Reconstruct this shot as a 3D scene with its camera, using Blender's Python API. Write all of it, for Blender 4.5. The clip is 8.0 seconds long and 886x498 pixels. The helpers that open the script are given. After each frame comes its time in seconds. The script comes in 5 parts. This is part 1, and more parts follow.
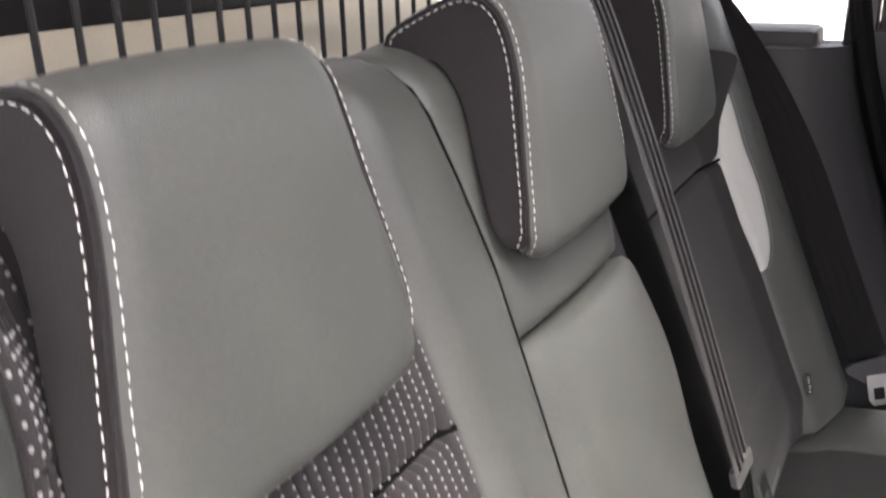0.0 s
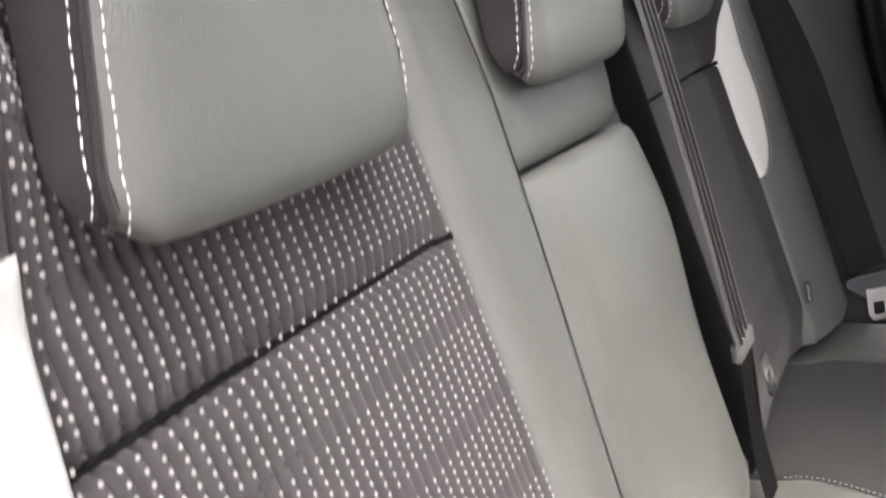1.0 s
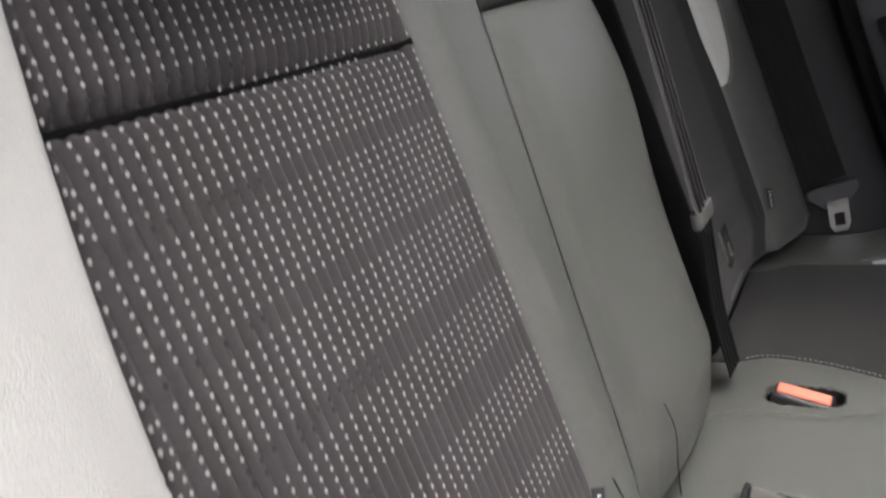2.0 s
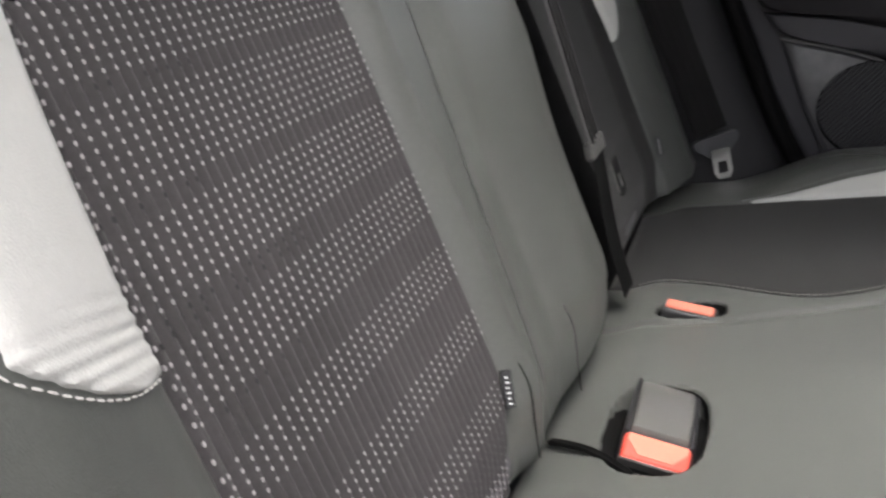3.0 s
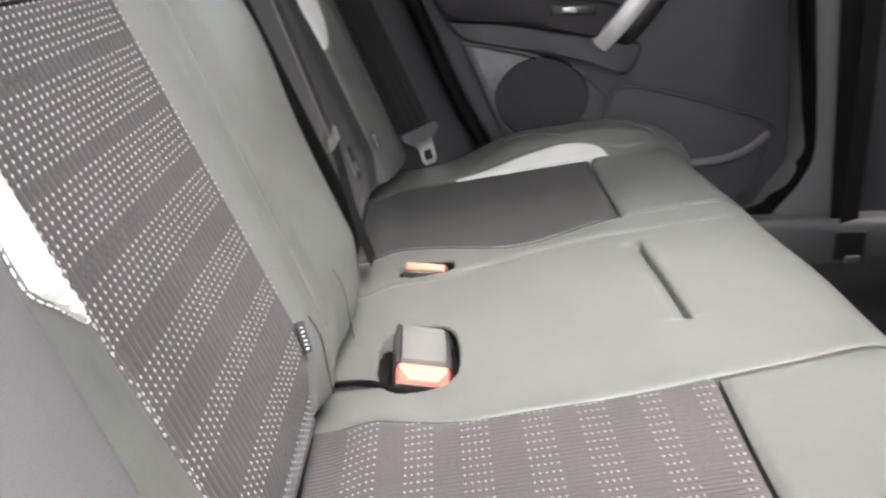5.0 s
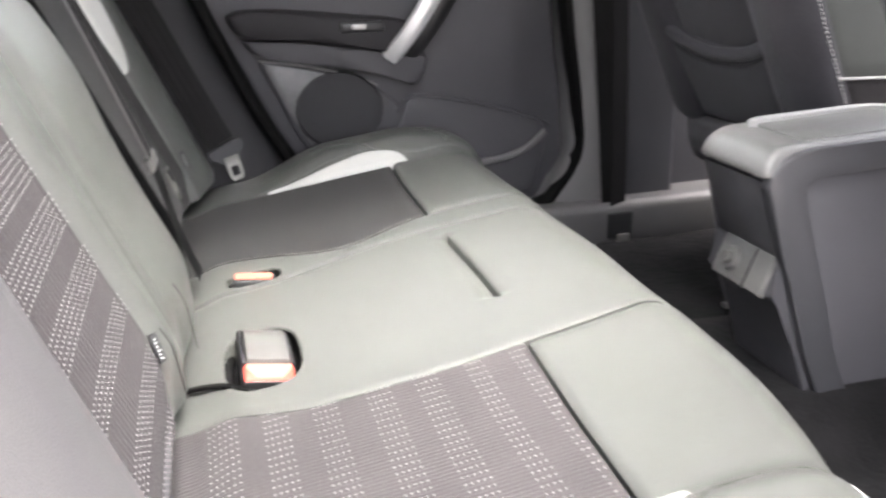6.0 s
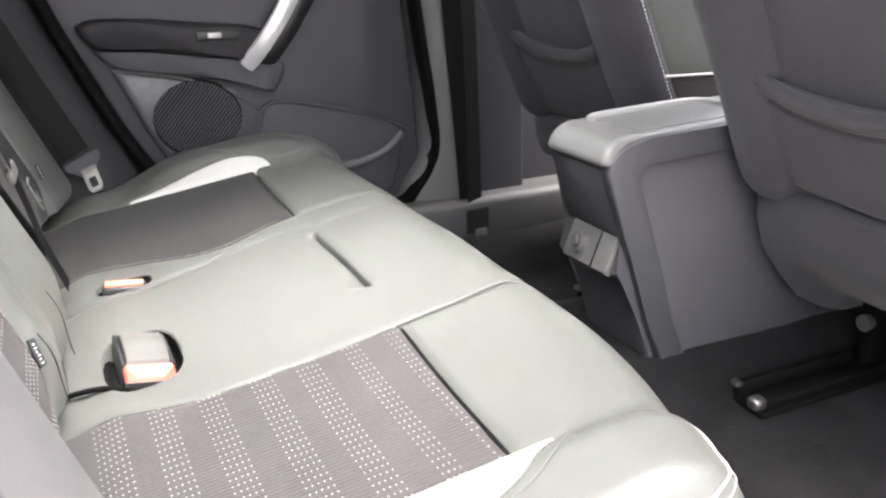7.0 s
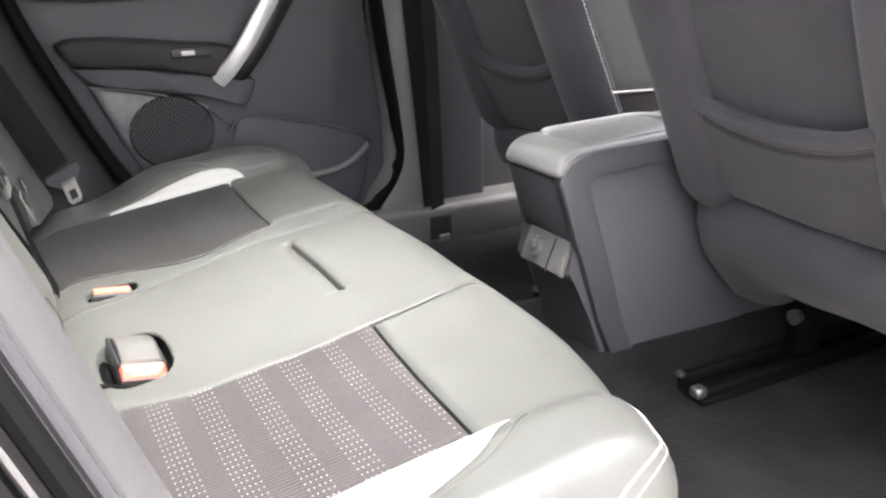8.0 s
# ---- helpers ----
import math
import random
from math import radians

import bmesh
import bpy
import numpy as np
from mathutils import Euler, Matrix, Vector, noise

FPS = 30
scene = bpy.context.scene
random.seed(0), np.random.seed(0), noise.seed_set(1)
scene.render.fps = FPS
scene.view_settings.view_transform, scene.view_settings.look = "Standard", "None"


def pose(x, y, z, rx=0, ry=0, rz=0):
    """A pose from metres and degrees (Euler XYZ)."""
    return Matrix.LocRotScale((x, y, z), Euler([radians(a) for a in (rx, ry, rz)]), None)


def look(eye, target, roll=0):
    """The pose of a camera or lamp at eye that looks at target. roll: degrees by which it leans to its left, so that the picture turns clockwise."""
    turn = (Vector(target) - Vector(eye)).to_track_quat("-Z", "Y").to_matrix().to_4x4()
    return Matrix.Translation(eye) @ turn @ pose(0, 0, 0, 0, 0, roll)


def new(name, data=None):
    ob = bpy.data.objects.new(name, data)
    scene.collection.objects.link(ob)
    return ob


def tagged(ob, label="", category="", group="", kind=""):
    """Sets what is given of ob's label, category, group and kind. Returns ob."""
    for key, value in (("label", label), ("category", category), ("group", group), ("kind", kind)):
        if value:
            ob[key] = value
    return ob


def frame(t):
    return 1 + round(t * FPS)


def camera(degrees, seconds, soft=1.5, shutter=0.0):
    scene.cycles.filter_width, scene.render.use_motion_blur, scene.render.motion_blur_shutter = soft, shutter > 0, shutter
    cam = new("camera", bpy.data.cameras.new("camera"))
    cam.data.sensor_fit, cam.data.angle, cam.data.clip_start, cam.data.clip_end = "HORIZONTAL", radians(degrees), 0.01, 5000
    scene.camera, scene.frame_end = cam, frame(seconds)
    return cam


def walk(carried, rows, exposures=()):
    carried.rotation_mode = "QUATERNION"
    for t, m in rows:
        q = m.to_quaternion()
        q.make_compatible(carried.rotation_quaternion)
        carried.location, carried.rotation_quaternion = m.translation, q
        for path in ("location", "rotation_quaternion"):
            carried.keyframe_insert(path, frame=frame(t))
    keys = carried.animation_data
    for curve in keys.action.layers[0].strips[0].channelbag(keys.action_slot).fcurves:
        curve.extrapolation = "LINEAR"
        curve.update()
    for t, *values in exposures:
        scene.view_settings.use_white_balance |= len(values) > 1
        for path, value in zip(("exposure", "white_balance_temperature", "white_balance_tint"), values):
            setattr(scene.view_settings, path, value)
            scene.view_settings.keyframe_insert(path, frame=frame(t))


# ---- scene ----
cam = camera(54.2, 8.0, soft=2.3, shutter=0.5)
PATH = [
    (0, (0.0, 0.054, 1.248), (-0.906, 1.706, 0.576), -1.5),
    (0.5, (0.009, 0.047, 1.199), (-0.897, 1.698, 0.526), -1.9),
    (1, (0.007, 0.034, 1.142), (-0.886, 1.688, 0.46), -1.8),
    (1.5, (0.021, 0.016, 1.09), (-0.855, 1.677, 0.401), -1.8),
    (2.8, (0.059, -0.064, 1.001), (-0.668, 1.672, 0.323), -2.3),
    (3, (0.063, -0.074, 1.001), (-0.599, 1.681, 0.307), -1.9),
    (3.5, (0.075, -0.097, 0.993), (-0.435, 1.708, 0.298), -1.8),
    (4, (0.075, -0.127, 0.984), (-0.278, 1.717, 0.293), -1.6),
    (4.2, (0.067, -0.146, 0.989), (-0.222, 1.708, 0.294), -1.5),
    (5.5, (0.009, -0.257, 1.026), (0.245, 1.609, 0.346), -1.7),
    (6, (-0.012, -0.3, 1.037), (0.465, 1.519, 0.356), -1.8),
    (6.5, (-0.018, -0.334, 1.042), (0.65, 1.425, 0.362), -1.7),
    (7, (-0.041, -0.353, 1.04), (0.74, 1.361, 0.367), -1.5),
    (7.5, (-0.067, -0.385, 1.054), (0.758, 1.309, 0.384), -1.4),
    (8, (-0.083, -0.431, 1.073), (0.777, 1.248, 0.408), -1.3),
]
EXPOSURES = [(0.0, 2.75, 6750, 20), (0.5, 3.1, 6750, 20), (1.0, 3.12, 6750, 18), (1.5, 2.42, 6680, 17), (2.8, 1.8, 6550, 14), (3.0, 1.87, 6550, 14), (3.5, 2.32, 6600, 14), (4.0, 2.4, 6600, 14), (5.5, 3.15, 6600, 15), (7.0, 3.4, 6600, 15), (7.5, 3.47, 6600, 15), (8.0, 3.32, 6600, 15)]
walk(cam, [(t, look(eye, target, roll)) for t, eye, target, roll in PATH], EXPOSURES)

# ---- light ----
world = bpy.data.worlds.new("sky")
scene.world = world
world.use_nodes = True
sky = world.node_tree.nodes.new("ShaderNodeTexSky")
sky.sky_type = "NISHITA"
sky.sun_disc = False
sky.sun_elevation, sky.sun_rotation = radians(75), radians(154)
sky.air_density, sky.dust_density, sky.ozone_density = 1.0, 6.0, 0.6
background = world.node_tree.nodes["Background"]
soft = world.node_tree.nodes.new("ShaderNodeHueSaturation")
soft.inputs["Saturation"].default_value = 0.35
world.node_tree.links.new(sky.outputs["Color"], soft.inputs["Color"])
world.node_tree.links.new(soft.outputs["Color"], background.inputs["Color"])
background.inputs["Strength"].default_value = 0.15
sun = new("sun", bpy.data.lights.new("sun", "SUN"))
sun.data.energy, sun.data.angle, sun.data.color = 0.36, radians(45), (1.0, 0.97, 0.94)
sun.matrix_world = look((0.40, -0.10, 3.15), (0.15, 0.42, 0.7))

# ---- materials ----
def material(name, colour, rough=0.5, metal=0.0, spec=0.5, vary=0.12, vscale=14.0, bump=0.0, bscale=900.0, sheen=0.0, coat=0.0,
             bump2=0.0, b2scale=40.0, kind="noise"):
    """A procedural surface: colour varied at two scales, fine relief by noise or cells, broad relief by noise."""
    m = bpy.data.materials.new(name)
    m.use_nodes = True
    nt = m.node_tree
    p = nt.nodes["Principled BSDF"]
    p.inputs["Roughness"].default_value = rough
    p.inputs["Metallic"].default_value = metal
    p.inputs["Specular IOR Level"].default_value = spec
    p.inputs["Sheen Weight"].default_value = sheen
    p.inputs["Sheen Roughness"].default_value = 0.5
    p.inputs["Coat Weight"].default_value = coat
    p.inputs["Coat Roughness"].default_value = 0.05
    co = nt.nodes.new("ShaderNodeTexCoord")
    big, small = nt.nodes.new("ShaderNodeTexNoise"), nt.nodes.new("ShaderNodeTexNoise")
    big.inputs["Scale"].default_value, small.inputs["Scale"].default_value = vscale, vscale * 23
    big.inputs["Detail"].default_value = 4
    mix = nt.nodes.new("ShaderNodeMath")
    mix.operation = "MULTIPLY_ADD"
    mix.inputs[1].default_value = 0.45
    nt.links.new(co.outputs["Object"], big.inputs["Vector"])
    nt.links.new(co.outputs["Object"], small.inputs["Vector"])
    nt.links.new(small.outputs["Fac"], mix.inputs[0])
    half = nt.nodes.new("ShaderNodeMath")
    half.operation = "MULTIPLY"
    half.inputs[1].default_value = 0.55
    nt.links.new(big.outputs["Fac"], half.inputs[0])
    nt.links.new(half.outputs[0], mix.inputs[2])
    ramp = nt.nodes.new("ShaderNodeValToRGB")
    e = ramp.color_ramp.elements
    e[0].position, e[1].position = 0.3, 0.7
    e[0].color = (*[c * (1 - vary) for c in colour], 1)
    e[1].color = (*[min(1, c * (1 + vary)) for c in colour], 1)
    nt.links.new(mix.outputs[0], ramp.inputs["Fac"])
    nt.links.new(ramp.outputs["Color"], p.inputs["Base Color"])
    rr = nt.nodes.new("ShaderNodeMapRange")
    rr.inputs["To Min"].default_value, rr.inputs["To Max"].default_value = max(0, rough - 0.08), min(1, rough + 0.08)
    nt.links.new(big.outputs["Fac"], rr.inputs["Value"])
    nt.links.new(rr.outputs["Result"], p.inputs["Roughness"])
    last = None
    if bump:
        if kind == "cells":
            tex = nt.nodes.new("ShaderNodeTexVoronoi")
            out = tex.outputs["Distance"]
        else:
            tex = nt.nodes.new("ShaderNodeTexNoise")
            out = tex.outputs["Fac"]
        tex.inputs["Scale"].default_value = bscale
        nt.links.new(co.outputs["Object"], tex.inputs["Vector"])
        b = nt.nodes.new("ShaderNodeBump")
        b.inputs["Strength"].default_value, b.inputs["Distance"].default_value = bump, 0.0006
        nt.links.new(out, b.inputs["Height"])
        last = b
    if bump2:
        tex = nt.nodes.new("ShaderNodeTexNoise")
        tex.inputs["Scale"].default_value = b2scale
        tex.inputs["Detail"].default_value = 3
        nt.links.new(co.outputs["Object"], tex.inputs["Vector"])
        b = nt.nodes.new("ShaderNodeBump")
        b.inputs["Strength"].default_value, b.inputs["Distance"].default_value = bump2, 0.004
        nt.links.new(tex.outputs["Fac"], b.inputs["Height"])
        if last:
            nt.links.new(last.outputs["Normal"], b.inputs["Normal"])
        last = b
    if last:
        nt.links.new(last.outputs["Normal"], p.inputs["Normal"])
    return m


LEATHER = material("grey leather", (0.0595, 0.0628, 0.0575), 0.40, spec=0.5, bump=0.25, bscale=1300, kind="cells", bump2=0.10, b2scale=18)
PALE = material("pale insert leather", (0.40, 0.405, 0.385), 0.55, bump=0.35, bscale=900, kind="cells", vary=0.05)
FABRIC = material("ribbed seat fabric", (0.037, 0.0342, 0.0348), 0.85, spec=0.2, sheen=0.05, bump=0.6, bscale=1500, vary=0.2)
# Darker copy of the seat fabric: the far seat's dimmer light is in its colour.
FABRIC_SHADED = material("seat fabric darkened for the dim far side", (0.019, 0.019, 0.0181), 0.85, spec=0.2, sheen=0.06, bump=0.6, bscale=1500, vary=0.2)
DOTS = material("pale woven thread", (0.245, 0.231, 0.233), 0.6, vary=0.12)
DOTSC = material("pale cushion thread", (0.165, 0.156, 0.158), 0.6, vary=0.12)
# The pale thread again, darkened for the far seat's weaker light.
DOTS_SHADED = material("woven thread darkened for the dim far side", (0.075, 0.072, 0.068), 0.7, vary=0.12)
HOLES = material("shaded weave hole", (0.012, 0.011, 0.012), 0.9)
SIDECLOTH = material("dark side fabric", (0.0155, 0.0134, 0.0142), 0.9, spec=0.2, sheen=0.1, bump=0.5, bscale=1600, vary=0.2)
KNIT = material("charcoal knit fabric", (0.036, 0.0350, 0.0395), 0.9, spec=0.2, sheen=0.12, bump=0.6, bscale=1400, vary=0.2, bump2=0.1, b2scale=25)
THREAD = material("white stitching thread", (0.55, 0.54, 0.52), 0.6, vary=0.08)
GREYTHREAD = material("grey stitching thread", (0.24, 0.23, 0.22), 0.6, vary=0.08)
PLASTIC = material("charcoal grained plastic", (0.048, 0.0475, 0.052), 0.55, spec=0.35, bump=0.3, bscale=1100, kind="cells", vary=0.08)
TRIM = material("grey grained plastic", (0.105, 0.103, 0.102), 0.5, bump=0.3, bscale=1200, kind="cells", vary=0.08, bump2=0.06, b2scale=12)
BLACKP = material("black smooth plastic", (0.012, 0.012, 0.013), 0.4, vary=0.1)
LIDP = material("grey console lid plastic", (0.105, 0.106, 0.104), 0.36, spec=0.5, bump=0.2, bscale=1200, kind="cells", vary=0.08, bump2=0.05, b2scale=14)
APERTURE = material("pale grey grained plastic", (0.068, 0.0668, 0.0675), 0.5, bump=0.3, bscale=1200, kind="cells", vary=0.07, bump2=0.06, b2scale=12)
FRAMEP = material("charcoal satin plastic", (0.040, 0.0405, 0.044), 0.46, spec=0.4, bump=0.25, bscale=1100, kind="cells", vary=0.08)
SOFT = material("black soft armrest skin", (0.019, 0.018, 0.020), 0.7, spec=0.3, bump=0.3, bscale=900, vary=0.12)
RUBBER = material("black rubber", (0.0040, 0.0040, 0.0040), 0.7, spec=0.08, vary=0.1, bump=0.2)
SILVER = material("satin silver paint", (0.58, 0.58, 0.58), 0.30, metal=0.45, vary=0.04)
RIMP = material("bright satin rim", (0.27, 0.273, 0.27), 0.33, metal=0.15, vary=0.04)
CHROME = material("bright steel", (0.75, 0.74, 0.72), 0.18, metal=1.0, vary=0.05)
STEEL = material("dull steel", (0.35, 0.34, 0.33), 0.4, metal=1.0, vary=0.15)
BUCKLE = material("grey buckle plastic", (0.068, 0.068, 0.064), 0.36, spec=0.45, vary=0.05, bump=0.2, bscale=900)
RED = material("orange red button plastic", (0.50, 0.06, 0.04), 0.55, spec=0.25, vary=0.06)
RED2 = material("pale orange button plastic", (0.54, 0.155, 0.105), 0.6, spec=0.25, vary=0.05)
WEB = material("dark grey belt webbing", (0.007, 0.0066, 0.0068), 0.8, spec=0.15, sheen=0.03, bump=0.6, bscale=700, vary=0.15)
WEBG = material("grey belt webbing", (0.042, 0.0405, 0.040), 0.5, spec=0.5, bump=0.5, bscale=700, vary=0.12)
CARPET = material("charcoal carpet", (0.0066, 0.0063, 0.0066), 0.95, spec=0.1, sheen=0.05, bump=1.0, bscale=420, vary=1.0, vscale=13, bump2=0.5, b2scale=60)
DARKPLASTIC = material("dark console plastic", (0.017, 0.017, 0.0185), 0.5, spec=0.35, bump=0.3, bscale=1100, kind="cells", vary=0.1)
FOIL = material("mottled grey foil", (0.075, 0.075, 0.077), 0.45, vary=0.35, vscale=60)
SOCKETP = material("pale grey plastic", (0.095, 0.094, 0.09), 0.45, vary=0.1, bump=0.2)
PAINT = material("black car paint", (0.004, 0.004, 0.0045), 0.10, spec=0.12, coat=0.0, vary=0.05)
BEIGE = material("beige trim", (0.74, 0.68, 0.55), 0.8, bump=0.3, bscale=600, vary=0.06)
CONCRETE = material("pale concrete floor", (0.50, 0.475, 0.44), 0.7, vary=0.12, vscale=3, bump=0.3, bscale=120)
LININGM = material("pale grey roof lining", (0.52, 0.51, 0.49), 0.9, bump=0.3, bscale=500, vary=0.05)
WHITE = material("white print", (0.8, 0.8, 0.8), 0.5, vary=0.02)
GLASS = bpy.data.materials.new("window glass")
GLASS.use_nodes = True
gp = GLASS.node_tree.nodes["Principled BSDF"]
gp.inputs["Transmission Weight"].default_value, gp.inputs["Roughness"].default_value, gp.inputs["IOR"].default_value = 1.0, 0.0, 1.05
gp.inputs["Base Color"].default_value = (0.93, 0.96, 0.94, 1)

# ---- mesh helpers ----
YC = 0.635          # the middle of the car


def mirror(y):
    return 2 * YC - y


def mesh_object(name, bm, mat, parent=None, label="", smooth=True):
    me = bpy.data.meshes.new(name)
    bmesh.ops.recalc_face_normals(bm, faces=bm.faces)
    bm.to_mesh(me)
    bm.free()
    me.materials.append(mat)
    if smooth:
        me.shade_smooth()
        me.set_sharp_from_angle(angle=radians(42))
    ob = new(name, me)
    ob.parent = parent
    if label:
        ob["label"] = label
    return ob


def part(name, bm, mat, parent, label="", smooth=True):
    return mesh_object(name, bm, mat, parent, label, smooth)


def empty(name, place, label, category, group="", kind=""):
    ob = new(name)
    ob.location = place
    ob.empty_display_size = 0.05
    bpy.context.view_layer.update()
    return tagged(ob, label, category, group, kind)


def under(ob, parent):
    """Hang a mesh with world coordinates under a parent that stands elsewhere."""
    ob.parent = parent
    ob.matrix_parent_inverse = Matrix.Translation(-parent.location)
    return ob


def smooth01(x):
    x = min(1.0, max(0.0, x))
    return x * x * (3 - 2 * x)


def box_bm(x0, x1, y0, y1, z0, z1, bevel=0.004, seg=2, m=None):
    bm = bmesh.new()
    bmesh.ops.create_cube(bm, size=1)
    bmesh.ops.transform(bm, matrix=Matrix.LocRotScale(((x0 + x1) / 2, (y0 + y1) / 2, (z0 + z1) / 2), None, (x1 - x0, y1 - y0, z1 - z0)), verts=bm.verts)
    if bevel:
        bmesh.ops.bevel(bm, geom=bm.edges[:], offset=bevel, segments=seg, profile=0.5, affect="EDGES")
    if m is not None:
        bmesh.ops.transform(bm, matrix=m, verts=bm.verts)
    return bm


def smooth_line(pts, n):
    """Points along a smooth curve (Catmull-Rom) through pts, evenly spaced."""
    P = [Vector(p) for p in pts]
    if len(P) == 2:
        return [P[0].lerp(P[1], i / (n - 1)) for i in range(n)]
    Q = [P[0] * 2 - P[1]] + P + [P[-1] * 2 - P[-2]]
    dense = []
    for i in range(1, len(Q) - 2):
        for k in range(16):
            t = k / 16
            dense.append(0.5 * ((2 * Q[i]) + (Q[i + 1] - Q[i - 1]) * t + (2 * Q[i - 1] - 5 * Q[i] + 4 * Q[i + 1] - Q[i + 2]) * t * t
                                + (3 * Q[i] - Q[i - 1] - 3 * Q[i + 1] + Q[i + 2]) * t ** 3))
    dense.append(P[-1])
    run = [0.0]
    for a, b in zip(dense, dense[1:]):
        run.append(run[-1] + (b - a).length)
    out = []
    j = 0
    for i in range(n):
        d = run[-1] * i / (n - 1)
        while j < len(run) - 2 and run[j + 1] < d:
            j += 1
        k = (d - run[j]) / max(1e-9, run[j + 1] - run[j])
        out.append(dense[j].lerp(dense[j + 1], min(1, k)))
    return out


def sweep_bm(line, section, flat=None, closed=True, caps=True):
    """Sweep a section [(a, b), ...] along line; a lies along flat x tangent, b along flat."""
    bm = bmesh.new()
    rings = []
    n = len(line)
    for i, p in enumerate(line):
        t = (line[min(n - 1, i + 1)] - line[max(0, i - 1)]).normalized()
        up = Vector(flat(i / (n - 1)) if callable(flat) else (flat or (0.13, 0.2, 0.97)))
        side = t.cross(up).normalized()
        up = side.cross(t).normalized()
        rings.append([bm.verts.new(p + side * a + up * b) for a, b in section])
    m = len(section)
    for r, q in zip(rings, rings[1:]):
        for k in range(m if closed else m - 1):
            bm.faces.new((r[k], r[(k + 1) % m], q[(k + 1) % m], q[k]))
    if caps and closed:
        bm.faces.new(rings[0][::-1])
        bm.faces.new(rings[-1])
    return bm


def round_section(r, n=8, ry=None):
    return [(r * math.cos(2 * math.pi * k / n), (ry or r) * math.sin(2 * math.pi * k / n)) for k in range(n)]


def strap_section(w, t):
    """A webbing's section with woven ribs along it."""
    h = w / 2
    top = [(-h + w * k / 24, t * (0.5 if (k % 6) not in (0, 1) else 0.15)) for k in range(25)]
    return [(x, -z) for x, z in top] + top[::-1]


def dash_bm(line, normal, pitch=0.0055, length=0.0040, r=0.0007):
    """Stitches: short rounded threads in a row along a line of closely spaced points."""
    bm = bmesh.new()
    total = sum((b - a).length for a, b in zip(line, line[1:]))
    count = max(2, int(total / pitch))
    pts = smooth_line(line, count * 3 + 1) if len(line) > 2 else smooth_line(line, count * 3 + 1)
    for i in range(count):
        a, b = pts[i * 3], pts[i * 3 + 3]
        d = (b - a).normalized()
        mid = (a + b) / 2 + Vector(normal) * (r * 0.4)
        s = d.cross(Vector(normal)).normalized()
        u = s.cross(d)
        jig = (random.random() - 0.5) * 0.0004
        ends = [bm.verts.new(mid - d * length / 2), bm.verts.new(mid + d * length / 2)]
        ring = []
        for e in (-0.28, 0.28):
            ring.append([bm.verts.new(mid + d * length * e + s * (r * math.cos(k * math.pi / 2.5) + jig) + u * r * math.sin(k * math.pi / 2.5)) for k in range(5)])
        for k in range(5):
            bm.faces.new((ring[0][k], ring[0][(k + 1) % 5], ring[1][(k + 1) % 5], ring[1][k]))
            bm.faces.new((ring[0][(k + 1) % 5], ring[0][k], ends[0]))
            bm.faces.new((ring[1][k], ring[1][(k + 1) % 5], ends[1]))
    return bm


def spaced(n, lo, hi):
    """0..1 in n steps, closer together at both ends."""
    out = []
    for i in range(n + 1):
        t = i / n
        out.append(0.72 * t + 0.28 * (0.5 - 0.5 * math.cos(math.pi * t)))
    return out


def pad_bm(F, u0, u1, v0, v1, h, nu=24, nv=30, groove=0.006, r=0.014, back=0.03, even=False, edges="udlr", T=None):
    """An upholstered pad on the surface F(u, v, off): its face lies at h(u, v), rolls down at the rim, and has sides that reach back."""
    as_f = lambda q: q if callable(q) else (lambda t: q)
    U0, U1, V0, V1 = as_f(u0), as_f(u1), as_f(v0), as_f(v1)
    S = [i / nu for i in range(nu + 1)] if even else spaced(nu, 0, 1)
    T = T or spaced(nv, 0, 1)
    nv = len(T) - 1
    bm = bmesh.new()
    grid, rim = [], []
    for j, t in enumerate(T):
        row = []
        for i, s in enumerate(S):
            va, vb = V0(s), V1(s)
            v = va + (vb - va) * t
            ua, ub = U0(t), U1(t)
            u = ua + (ub - ua) * s
            d = min([9] + ([s * (ub - ua)] if "l" in edges else []) + ([(1 - s) * (ub - ua)] if "r" in edges else [])
                    + ([t * (vb - va)] if "d" in edges else []) + ([(1 - t) * (vb - va)] if "u" in edges else []))
            drop = groove * (1 - math.sqrt(max(0, 1 - (1 - d / r) ** 2))) if d < r else 0.0
            row.append(bm.verts.new(F(u, v, h(u, v) - drop)))
            if i in (0, nu) or j in (0, nv):
                rim.append((j, i, u, v))
        grid.append(row)
    for j in range(nv):
        for i in range(nu):
            bm.faces.new((grid[j][i], grid[j][i + 1], grid[j + 1][i + 1], grid[j + 1][i]))
    low = {(j, i): bm.verts.new(F(u, v, h(u, v) - groove - back)) for j, i, u, v in rim}
    loop = [(0, i) for i in range(nu)] + [(j, nu) for j in range(nv)] + [(nv, i) for i in range(nu, 0, -1)] + [(j, 0) for j in range(nv, 0, -1)]
    for a, b in zip(loop, loop[1:] + loop[:1]):
        bm.faces.new((grid[a[0]][a[1]], low[a], low[b], grid[b[0]][b[1]]))
    bm.faces.new([low[a] for a in loop][::-1])
    return bm


